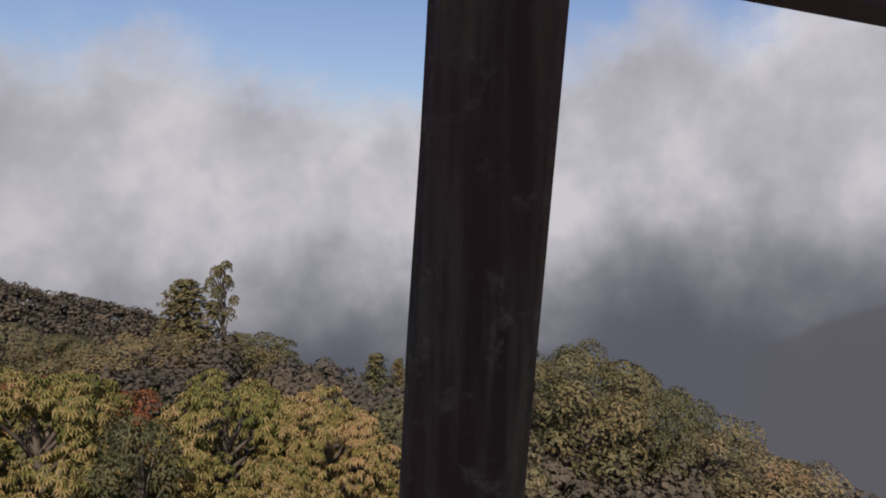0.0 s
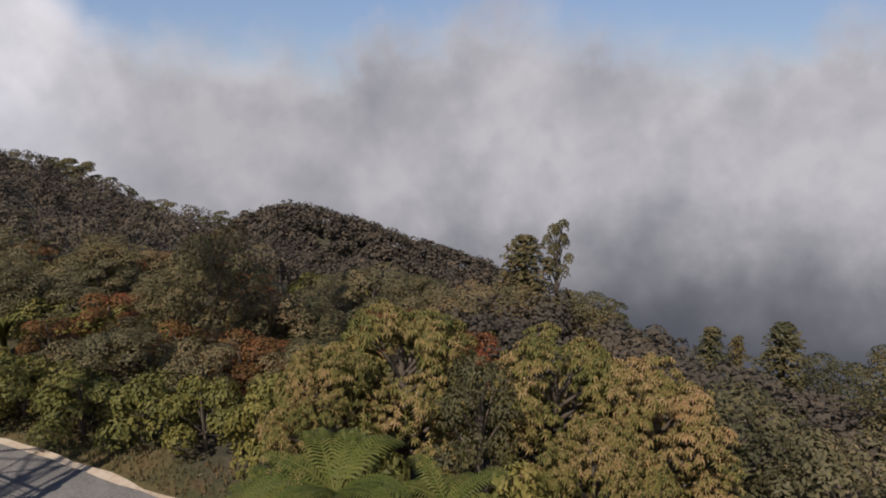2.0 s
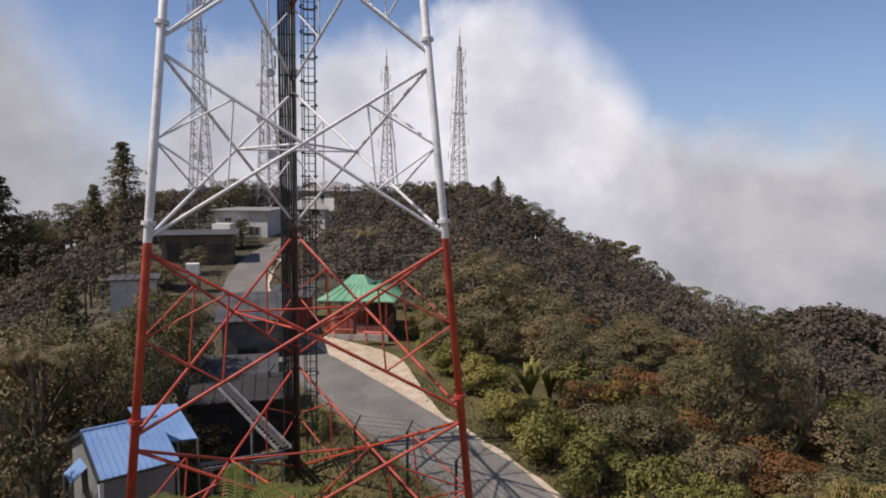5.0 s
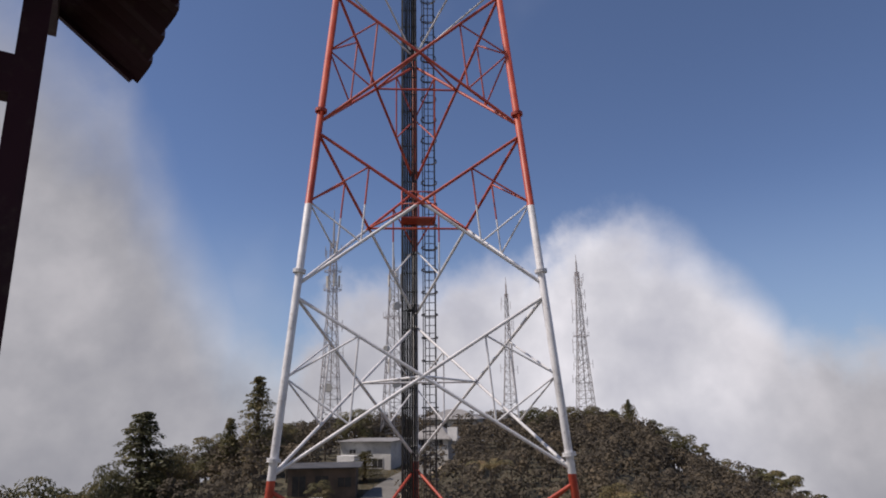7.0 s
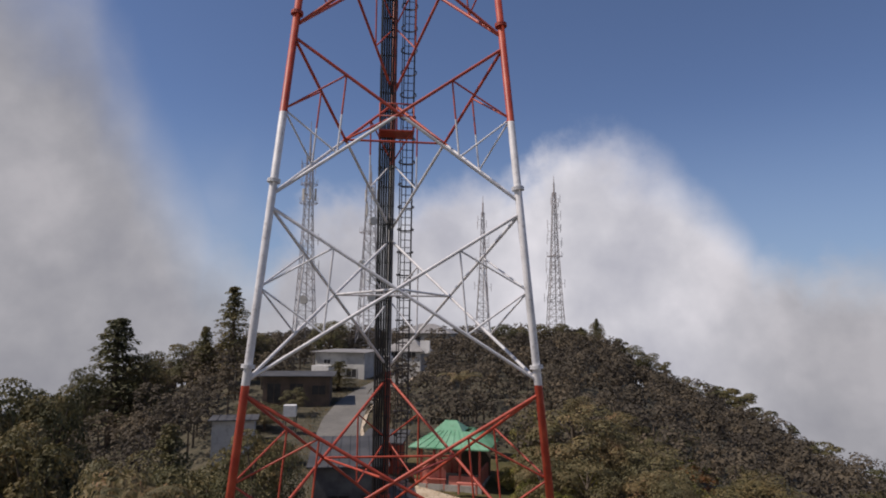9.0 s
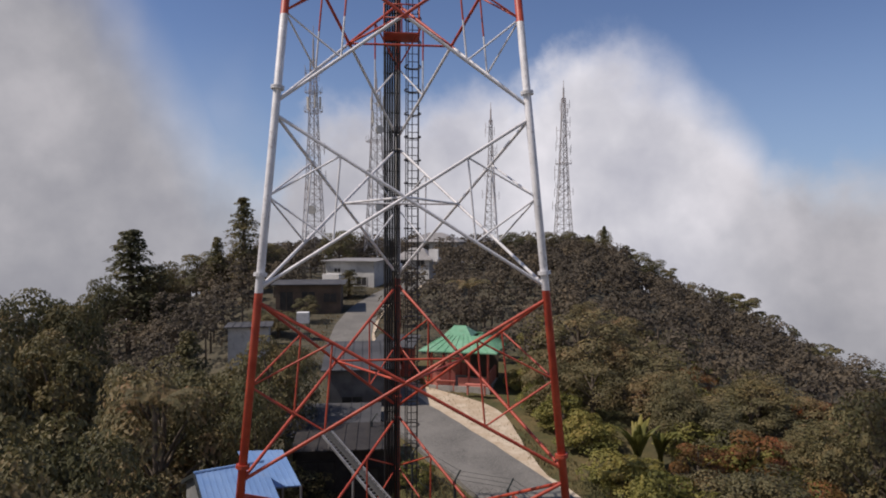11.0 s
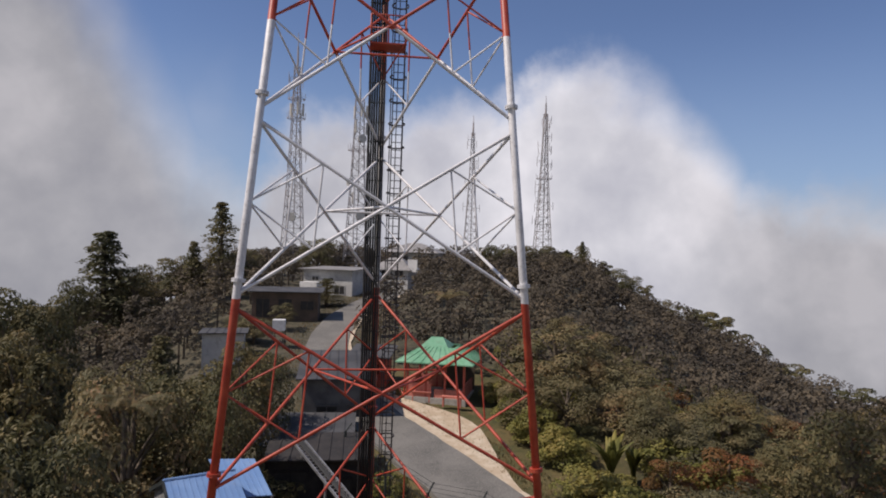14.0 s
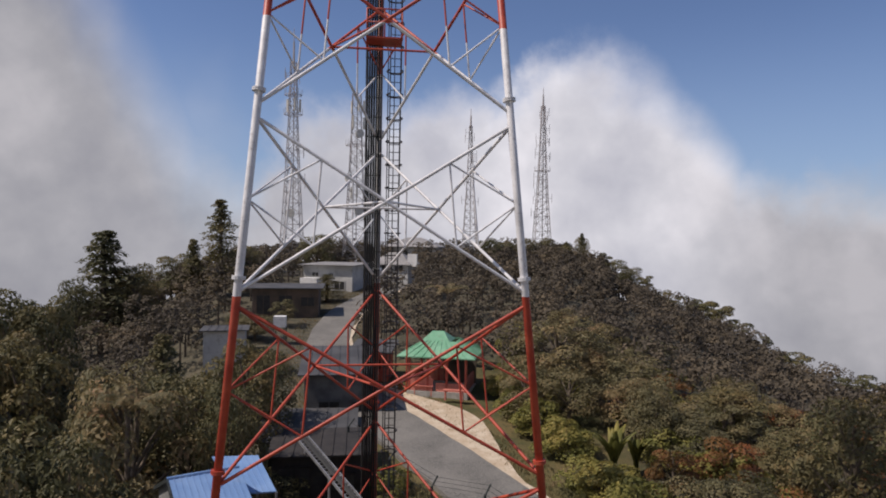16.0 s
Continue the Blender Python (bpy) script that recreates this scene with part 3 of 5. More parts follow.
for i in range(count):
    ob = new("cage_hoop", hoop_me)
    ob.matrix_world = Matrix.Translation(rear((HOOP0 + i - 6) / STEP, LX, -0.1)) @ Matrix.Rotation(TURN + math.pi, 4, "Z")
    under(ob, tower)
for ang in (-0.9, 0.0, 0.9):
    dx, dy = 0.36 * math.sin(ang), 0.36 + 0.36 * math.cos(ang)
    tpart("cage_strap", Mesh().bar(rear((HOOP0 - 6) / STEP, LX - dx, -0.1 + dy), rear(LADDER_TOP, LX - dx, -0.1 + dy), 0.04, 0.03), GRATING, "", None, False)
# rest platform half way up
rest = rear(2.60, 0.12, -0.75)
c, s = math.cos(TURN), math.sin(TURN)
deck = tpart("rest_platform", Mesh().box(rest.x, rest.y, rest.z - 0.06, 1.5, 1.2, 0.06, TURN), PAINT, "red steel landing", None, False)
for sx in (-0.72, 0.0, 0.72):
    tpart("guard_post", Mesh().tube(rest + XD * sx - YD * 0.55, rest + XD * sx - YD * 0.55 + Vector((0, 0, 1.15)), 0.03), PAINT)
for h in (0.6, 1.15):
    tpart("guard_rail", Mesh().tube(rest - XD * 0.72 - YD * 0.55 + Vector((0, 0, h)), rest + XD * 0.72 - YD * 0.55 + Vector((0, 0, h)), 0.03), PAINT)
    tpart("guard_rail", Mesh().tube(rest + XD * 0.72 - YD * 0.55 + Vector((0, 0, h)), rest + XD * 0.72 + YD * 0.55 + Vector((0, 0, h)), 0.03), PAINT)


def drum_dish(at, facing, r, tone):
    """A drum-shaped microwave dish on a bracket: shroud, face and mount."""
    at, d = Vector(at), Vector(facing).normalized()
    ob = thing("microwave_dish", at, tone, "antenna", "dishes on the tower")
    for name, mesh, mat in (
            ("shroud", Mesh().tube(-d * 0.35 * r, d * 0.75 * r, r, None, 24, False).tube(-d * 0.75 * r, -d * 0.35 * r, r * 0.35, r, 24), DRUM),
            ("face", Mesh().tube(d * 0.70 * r, d * 0.78 * r, r * 0.99, r * 0.90, 24), DISH),
            ("hub", Mesh().tube(-d * 1.15 * r, -d * 0.7 * r, r * 0.22, None, 10), GALV)):
        part(name, mesh, mat, ob, "", name != "face")
    return ob


def mount(dish, leg_pos):
    m = Mesh().tube(Vector(leg_pos) - dish.location + Vector((0, 0, 0.3)), (0, 0, 0.25), 0.04).tube(Vector(leg_pos) - dish.location - Vector((0, 0, 0.4)), (0, 0, -0.25), 0.04)
    part("bracket", m, GALV, dish)


for lv, k, off, face, r, tone in (
        (4.94, 0, (-1.12, -0.55, 0.0), (-0.55, -0.75, -0.25), 0.62, "pale drum dish on an outrigger of the tower"),
        (4.66, 1, (0.70, 0.1, 0.0), (0.6, 0.8, 0.0), 0.56, "grey drum dish seen from behind on the tower"),
        (5.03, 1, (0.45, 0.5, 0.0), (0.5, 0.85, 0.0), 0.54, "grey drum dish seen from behind on the tower"),
        (5.70, 1, (0.3, 0.2, 0.0), (0.3, 0.9, 0.0), 0.60, "grey drum dish high on the tower"),
        (6.3, 0, (-0.9, 0.1, 0.0), (-0.8, 0.3, 0.0), 0.60, "pale drum dish high on the tower")):
    lp = leg_at(lv, k)
    mount(drum_dish(lp + Vector(off), face, r, tone), lp)

# ---- fence along the lane ----
fence = thing("chain_link_fence", (3.5, 26, gz_at(3.5, 26)), "dark steel mesh fence with cranked posts beside the lane", "fence")
FENCE_LINE = curve_points([(6.7, 16.5), (5.75, 20.9), (4.55, 24.4), (2.95, 27.2), (0.8, 28.9), (-1.2, 32.2), (-3.6, 36.4)], 1)
heads = []
for i, (x, y) in enumerate(FENCE_LINE):
    z = gz_at(x, y)
    a = FENCE_LINE[max(0, i - 1)]
    b = FENCE_LINE[min(len(FENCE_LINE) - 1, i + 1)]
    d = Vector((b[0] - a[0], b[1] - a[1], 0)).normalized()
    side = Vector((d.y, -d.x, 0))
    p = Vector((x, y, z - 0.2))
    top, tip = Vector((x, y, z + 2.25)), Vector((x, y, z + 2.65)) + side * 0.34
    under(part("fence_post", Mesh().tube(p, top, 0.06, None, 7).tube(top, tip, 0.045, 0.04, 7), FENCE), fence)
    heads.append((Vector((x, y, z)), side))
for (p, s), (q, r) in zip(heads, heads[1:]):
    for h, o in ((0.25, 0), (1.1, 0), (1.9, 0), (2.3, 0.05), (2.45, 0.18), (2.6, 0.31)):
        under(part("wire", Mesh().tube(p + s * o + Vector((0, 0, h)), q + r * o + Vector((0, 0, h)), 0.009, None, 4, False), FENCE), fence)
    net = Mesh()
    length = (q - p).length
    k = int(length / 0.45)
    for i in range(-5, k + 1):
        for flip in (0, 1):
            t0, t1 = i / k, (i + 4.4) / k
            z0, z1 = 0.1, 2.2
            if t0 < 0:
                z0, t0 = 0.1 + 2.1 * (-t0) / (t1 - t0), 0.0
            if t1 > 1:
                z1, t1 = z0 + (z1 - z0) * (1 - t0) / (t1 - t0), 1.0
            if t1 - t0 < 0.03 or t0 >= 1:
                continue
            a, b = (t0, t1) if not flip else (1 - t0, 1 - t1)
            net.tube(p.lerp(q, a) + Vector((0, 0, z0)), p.lerp(q, b) + Vector((0, 0, z1)), 0.005, None, 3, False)
    under(part("netting", net, FENCE), fence)

# ---- buildings ----
def roof_slab(m, pts, thick=0.12):
    """A roof plane with thickness from three or four corners."""
    n = len(pts)
    v = [Vector(p) for p in pts]
    m.add(v + [p - Vector((0, 0, thick)) for p in v], [tuple(range(n)), tuple(reversed(range(n, 2 * n)))] + [(i, i + n, (i + 1) % n + n, (i + 1) % n) for i in range(n)])
    return m


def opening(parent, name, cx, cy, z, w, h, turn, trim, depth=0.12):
    """A framed opening: a frame that stands proud and, set back in it, a dark pane coloured as the unlit inside."""
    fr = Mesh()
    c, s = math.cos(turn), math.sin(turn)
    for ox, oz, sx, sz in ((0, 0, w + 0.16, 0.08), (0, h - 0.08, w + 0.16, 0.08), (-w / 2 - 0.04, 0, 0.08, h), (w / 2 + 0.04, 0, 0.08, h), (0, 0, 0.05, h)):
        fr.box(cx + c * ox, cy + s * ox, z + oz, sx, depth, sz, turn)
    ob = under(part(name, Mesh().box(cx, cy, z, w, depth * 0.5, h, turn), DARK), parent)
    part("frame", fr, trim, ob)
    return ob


def hip_building(name, x, y, z, w, d, wall_h, roof_h, turn, wall_mat, roof_mat, label, over=0.6, ridge=0.4, n_win=3):
    ob = thing(name, (x, y, z), label, "building")
    c, s = math.cos(turn), math.sin(turn)
    at = lambda px, py, pz: Vector((x + c * px - s * py, y + s * px + c * py, z + pz))
    under(part("wall", Mesh().box(x, y, z - 1.5, w, d, wall_h + 1.5, turn), wall_mat), ob)
    e = [at(sx * (w / 2 + over), sy * (d / 2 + over), wall_h) for sx, sy in ((-1, -1), (1, -1), (1, 1), (-1, 1))]
    r = [at(-w / 2 * ridge, 0, wall_h + roof_h), at(w / 2 * ridge, 0, wall_h + roof_h)]
    m = Mesh()
    for quad in ((e[0], e[1], r[1], r[0]), (e[1], e[2], r[1]), (e[2], e[3], r[0], r[1]), (e[3], e[0], r[0])):
        roof_slab(m, quad)
    under(part("roof", m, roof_mat), ob)
    for i in range(n_win):
        px = (i + 0.5) / n_win * w - w / 2
        p = at(px, -d / 2 - 0.03, 1.0)
        opening(ob, "window", p.x, p.y, p.z, 1.3, 1.2, turn, wall_mat)
    return ob


def shed_building(name, x, y, z, w, d, h_front, h_back, turn, wall_mat, roof_mat, label, over=0.35, holes=()):
    """A block with a single slope of ribbed sheet roof."""
    ob = thing(name, (x, y, z), label, "building")
    c, s = math.cos(turn), math.sin(turn)
    at = lambda px, py, pz: Vector((x + c * px - s * py, y + s * px + c * py, z + pz))
    v = [at(sx * w / 2, sy * d / 2, -2.0) for sx, sy in ((-1, -1), (1, -1), (1, 1), (-1, 1))] + [at(sx * w / 2, sy * d / 2, h) for sx, sy, h in ((-1, -1, h_front), (1, -1, h_front), (1, 1, h_back), (-1, 1, h_back))]
    under(part("wall", Mesh().add(v, [(4, 5, 6, 7), (0, 1, 5, 4), (1, 2, 6, 5), (2, 3, 7, 6), (3, 0, 4, 7)]), wall_mat), ob)
    slope = (h_back - h_front) / d
    m = Mesh()
    roof_slab(m, [at(sx * (w / 2 + over), sy * (d / 2 + over), (h_front + h_back) / 2 + slope * sy * (d / 2 + over) + 0.1) for sx, sy in ((-1, -1), (1, -1), (1, 1), (-1, 1))], 0.08)
    roof = under(part("roof", m, roof_mat), ob)
    k = max(3, int((w + 2 * over) / 0.6)) if y < 60 else 0
    for i in range(1, k):
        px = -w / 2 - over + (w + 2 * over) * i / k
        part("rib", Mesh().bar(at(px, -d / 2 - over, (h_front + h_back) / 2 - slope * (d / 2 + over) + 0.12), at(px, d / 2 + over, (h_front + h_back) / 2 + slope * (d / 2 + over) + 0.12), 0.05, 0.045), roof_mat, roof)
    for kind, px, pz, ww, hh in holes:
        p = at(px, -d / 2 - 0.03, pz)
        opening(ob, kind, p.x, p.y, p.z, ww, hh, turn, wall_mat)
    return ob


# the pavilion with the green roof
def pavilion(x, y, z, turn):
    ob = thing("pavilion", (x, y, z), "open roadside pavilion with a two-tier green roof and red posts", "pavilion")
    c, s = math.cos(turn), math.sin(turn)
    at = lambda px, py, pz: Vector((x + c * px - s * py, y + s * px + c * py, z + pz))
    w, d = 4.1, 3.8
    under(part("floor_slab", Mesh().box(x, y, z - 1.4, w + 0.3, d + 0.3, 1.5, turn), CONCRETE), ob)
    for px in (-w / 2, -w / 6, w / 6, w / 2):
        for py in (-d / 2, d / 2):
            p = at(px, py, 0.1)
            under(part("post", Mesh().box(p.x, p.y, p.z, 0.16, 0.16, 2.5, turn), REDWOOD), ob)
    for px, py, sx, sy, hh in ((-w / 2 + 0.9, -d / 2, 1.7, 0.12, 0.95), (-w / 2, 0, 0.12, d, 0.95), (w / 2, 0, 0.12, d, 0.95), (0, d / 2, w, 0.12, 0.95), (w / 2 - 1.1, -d / 2, 2.1, 0.12, 0.6)):
        p = at(px, py, 0.1)
        under(part("low_wall", Mesh().box(p.x, p.y, p.z, sx, sy, hh, turn), PINKWALL), ob)
    for px in (-1.0, 1.4):
        p = at(px, -d / 2 - 1.0 * (px > 0), 0.42)
        b = under(part("bench", Mesh().box(p.x, p.y, p.z, 1.5, 0.4, 0.07, turn), PINKWALL), ob)
        for o in (-0.6, 0.6):
            part("bench_leg", Mesh().box(p.x + c * o, p.y + s * o, z - 0.25, 0.1, 0.3, 0.66, turn), PINKWALL, b)
    e = 0.75
    ribs = []

    def tier(w2, d2, h0, h1, k, ridge):
        off = -0.35 if ridge else 0.0
        o = [at(sx * w2 + off, sy * d2, h0) for sx, sy in ((-1, -1), (1, -1), (1, 1), (-1, 1))]
        i = [at(sx * w2 * k + off, sy * d2 * (k if not ridge else 0.02), h1) for sx, sy in ((-1, -1), (1, -1), (1, 1), (-1, 1))]
        m = Mesh()
        for a in range(4):
            b = (a + 1) % 4
            roof_slab(m, (o[a], o[b], i[b], i[a]), 0.08)
            for t in range(1, 9):  # ribs of the sheet
                ribs.append((o[a].lerp(o[b], t / 9) + Vector((0, 0, 0.02)), i[a].lerp(i[b], t / 9) + Vector((0, 0, 0.02))))
        return m
    low = under(part("lower_roof", tier(w / 2 + e, d / 2 + e, 2.62, 3.55, 0.42, False), GREENROOF), ob)
    for a, b in ribs:
        part("rib", Mesh().bar(a, b, 0.05, 0.04), GREENROOF, low)
    p = at(w / 4, d / 2 - 0.3, 0.1)
    under(part("back_screen", Mesh().box(p.x, p.y, p.z, w / 2 + 0.4, 0.1, 2.5, turn), RUSTWOOD), ob)
    under(part("upper_roof", tier(w / 2 * 0.52, d / 2 * 0.6, 3.5, 4.15, 0.4, True), GREENROOF), ob)
    return ob


PAV = (2.05, 48.6)
pavilion(PAV[0], PAV[1], gz_at(*PAV) + 0.15, radians(-14))
shed_building("market_stall", -3.2, 51.5, gz_at(-3.2, 51.5), 2.6, 2.2, 2.2, 2.6, radians(-10), REDWOOD, GREYROOF, "small red stall beside the pavilion", 0.4, (("hatch", 0.0, 0.8, 1.6, 0.9),))

# blue-roofed hut below the tower
def blue_hut():
    x, y, z = -8.07, 25.76, -1.2
    ob = thing("equipment_hut", (x, y, z), "grey equipment hut with a blue ribbed gable roof", "hut")
    turn = radians(31.2)
    c, s = math.cos(turn), math.sin(turn)
    at = lambda px, py, pz: Vector((x + c * px - s * py, y + s * px + c * py, z + pz))
    length, half, eave, rise, o = 2.68, 2.40, 4.40, 1.02, 0.14
    w, d = length - 2 * o, 2 * (half - o)
    h = eave + rise * o / half - 0.06
    under(part("wall", Mesh().box(x, y, z - 1.2, w, d, h + 1.2, turn), HUTWALL), ob)
    for sx in (-1, 1):
        g = [at(sx * w / 2, -d / 2, h), at(sx * w / 2, d / 2, h), at(sx * w / 2, 0, eave + rise - 0.08)]
        k = at(-sx * w / 2 * 0.9, 0, 0) - at(0, 0, 0)
        under(part("gable", Mesh().add(g + [q + k * 0.1 for q in g], [(0, 1, 2), (5, 4, 3), (0, 2, 5, 3), (1, 4, 5, 2)]), HUTWALL), ob)
    for side in (-1, 1):
        q = [at(-length / 2, 0, eave + rise), at(-length / 2, side * half, eave), at(length / 2, side * half, eave), at(length / 2, 0, eave + rise)]
        roof = under(part("roof", roof_slab(Mesh(), q, 0.06), BLUEROOF), ob)
        for t in range(1, 12):
            part("rib", Mesh().bar(q[0].lerp(q[3], t / 12) + Vector((0, 0, 0.005)), q[1].lerp(q[2], t / 12) + Vector((0, 0, 0.005)), 0.035, 0.03), BLUEROOF, roof)
        part("verge_board", Mesh().bar(q[0] + Vector((0, 0, -0.06)), q[1] + Vector((0, 0, -0.06)), 0.08, 0.14), FENCE, roof)
        part("gutter", Mesh().tube(q[1] - Vector((0, 0, 0.05)), q[2] - Vector((0, 0, 0.05)), 0.05, None, 8), FENCE, roof)
    under(part("ridge_cap", Mesh().tube(at(-length / 2, 0, eave + rise), at(length / 2, 0, eave + rise), 0.07, None, 8), BLUEROOF), ob)
    p = at(-w / 2 - 0.05, -d / 2 - 0.05, 0)
    under(part("corner_post", Mesh().box(p.x, p.y, z - 1.2, 0.14, 0.14, h + 1.1, turn), WHITE), ob)
    # lean-to against the gable and a canopy on posts behind
    q = [at(-w / 2, -0.15, eave - 0.3), at(-w / 2 - 0.55, -0.15, eave - 0.75), at(-w / 2 - 0.55, 1.0, eave - 0.75), at(-w / 2, 1.0, eave - 0.3)]
    lean = under(part("lean_to_roof", roof_slab(Mesh(), q, 0.05), BLUEROOF), ob)
    for k in (1, 2):
        part("post", Mesh().tube(q[k] + Vector((0, 0, -0.03)), (q[k].x, q[k].y, gz_at(q[k].x, q[k].y) - 0.3), 0.05, None, 8), GALV, lean)
    q = [Vector(v) for v in ((-8.80, 29.18, 3.75), (-6.86, 29.36, 3.75), (-5.49, 26.69, 3.15), (-7.13, 26.34, 3.15))]
    can = under(part("canopy", roof_slab(Mesh(), q, 0.05), BLUEROOF), ob)
    for v in q[1:]:
        part("canopy_post", Mesh().tube(v - Vector((0, 0, 0.03)), (v.x, v.y, gz_at(v.x, v.y) - 0.3), 0.05, None, 8), GALV, can)
    for t in range(1, 7):
        part("rib", Mesh().bar(q[0].lerp(q[1], t / 7) + Vector((0, 0, 0.005)), q[3].lerp(q[2], t / 7) + Vector((0, 0, 0.005)), 0.035, 0.03), BLUEROOF, can)


blue_hut()

# cable trays between hut and tower
def cable_tray(a, b, label, feet=()):
    a, b = Vector(a), Vector(b)
    ob = thing("cable_tray", a, label, "cable tray", "cable trays by the tower")
    d = (b - a).normalized()
    side = d.cross(Vector((0, 0, 1))).normalized() * 0.3
    for s in (-1, 1):
        part("side_rail", Mesh().bar(side * s, b - a + side * s, 0.05, 0.14), GALV, ob)
    k = int((b - a).length / 0.28)
    for i in range(k + 1):
        p = (b - a) * (i / k)
        part("tray_rung", Mesh().bar(p - side, p + side, 0.06, 0.04), GALV, ob)
    for o in (-0.16, 0.0, 0.14):
        part("cable", Mesh().tube(Vector((0, 0, 0.07)) + side * o * 2, b - a + Vector((0, 0, 0.07)) + side * o * 2, 0.04, None, 6), BLACK, ob)
    for t in feet:
        p = a.lerp(b, t)
        part("stanchion", Mesh().tube(p - a, (p.x - a.x, p.y - a.y, min(gz_at(p.x, p.y) - 0.3, p.z - 0.5) - a.z), 0.06), GALV, ob)


cable_tray((-5.3, 26.4, 2.05), (-2.15, 27.6, 1.9), "galvanised cable tray on stanchions from hut to tower", (0.1, 0.6, 0.95))
cable_tray((-5.6, 33.5, 3.3), (-2.2, 27.9, 2.0), "sloping galvanised cable tray running to the tower", (0.05, 0.5))

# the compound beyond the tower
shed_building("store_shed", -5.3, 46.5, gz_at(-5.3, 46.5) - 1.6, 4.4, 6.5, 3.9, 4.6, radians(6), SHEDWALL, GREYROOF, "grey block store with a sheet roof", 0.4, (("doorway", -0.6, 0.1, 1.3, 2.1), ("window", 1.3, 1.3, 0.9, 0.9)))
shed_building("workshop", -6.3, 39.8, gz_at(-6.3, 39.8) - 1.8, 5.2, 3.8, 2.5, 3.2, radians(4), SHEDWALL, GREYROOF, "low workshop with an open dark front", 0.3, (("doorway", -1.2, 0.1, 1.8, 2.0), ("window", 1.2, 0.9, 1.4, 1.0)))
# shed added to fill the shaded gap, walls and roof coloured as shade
shed_building("generator_shed", -4.9, 35.0, gz_at(-4.9, 35.0) - 0.6, 4.6, 3.6, 3.0, 3.2, radians(5), SHADE_BOARDS, SHADE_BOARDS, "timber shed behind the tower foot, deep shade put into its colour", 0.3, (("doorway", -1.2, 0.3, 1.5, 2.2), ("hatch", 1.1, 1.2, 1.3, 0.9)))
shed_building("pump_house", -16.6, 58.5, gz_at(-16.6, 58.5) - 0.4, 3.4, 3.2, 3.1, 3.1, radians(12), WALL, GREYROOF, "small rendered pump house with a flat roof", 0.3, (("window", 0.6, 1.3, 0.7, 0.7),))
shed_building("long_store", -14.6, 76, 5.2, 7.2, 4.5, 3.0, 3.2, radians(5), RUSTWOOD, GREYROOF, "long dark store with posts under its eave", 0.5, (("doorway", -2.4, 0.1, 1.4, 2.2), ("doorway", 0.0, 0.1, 1.4, 2.2), ("window", 2.4, 1.0, 1.4, 1.1)))
tank = thing("water_tank", (-12.6, 62.0, gz_at(-12.6, 62)), "white square water tank on a steel stand", "tank")
part("tank_body", Mesh().box(0, 0, 1.6, 1.1, 1.1, 1.0, 0.1), WHITE, tank)
for sx in (-0.48, 0.48):
    for sy in (-0.48, 0.48):
        part("leg", Mesh().tube((sx, sy, -0.4), (sx, sy, 1.6), 0.05), FENCE, tank)
house = shed_building("bungalow", -11.3, 96.2, 6.7, 7.6, 6.4, 3.55, 3.75, radians(-20), WALL, PALEROOF, "pale single-storey station building with a flat grey roof", 0.6, (("window", -1.9, 1.9, 1.0, 0.7), ("window", 0.6, 1.9, 0.6, 0.6), ("garage_door", 1.9, 0.1, 1.5, 1.3)))
under(part("annex", Mesh().box(-14.4, 92.0, 5.8, 2.6, 2.0, 2.75, radians(-20)), WHITE), house)
villa = hip_building("guard_house", -3.2, 102.5, 8.2, 5.6, 4.6, 2.1, 1.8, radians(-18), WALL, PALEROOF, "grey-roofed house with a white gable on the hill", 0.5, 0.35, 2)
under(part("gable_wall", Mesh().box(-0.55, 99.6, 10.0, 1.5, 0.3, 1.9, radians(-18)), WHITE), villa)
hip_building("hilltop_building", -0.4, 141, 10.1, 10.6, 8.0, 2.9, 1.95, radians(-12), WALL, PALEROOF, "hilltop building with a grey hipped roof", 0.7, 0.28, 4)
shed_building("hilltop_wall_block", 6.6, 136, 8.6, 6.6, 2.6, 2.2, 2.8, radians(-3), WHITE, PALEROOF, "low pale block among the hilltop trees", 0.3, (("window", 0.0, 0.9, 1.0, 0.7),))


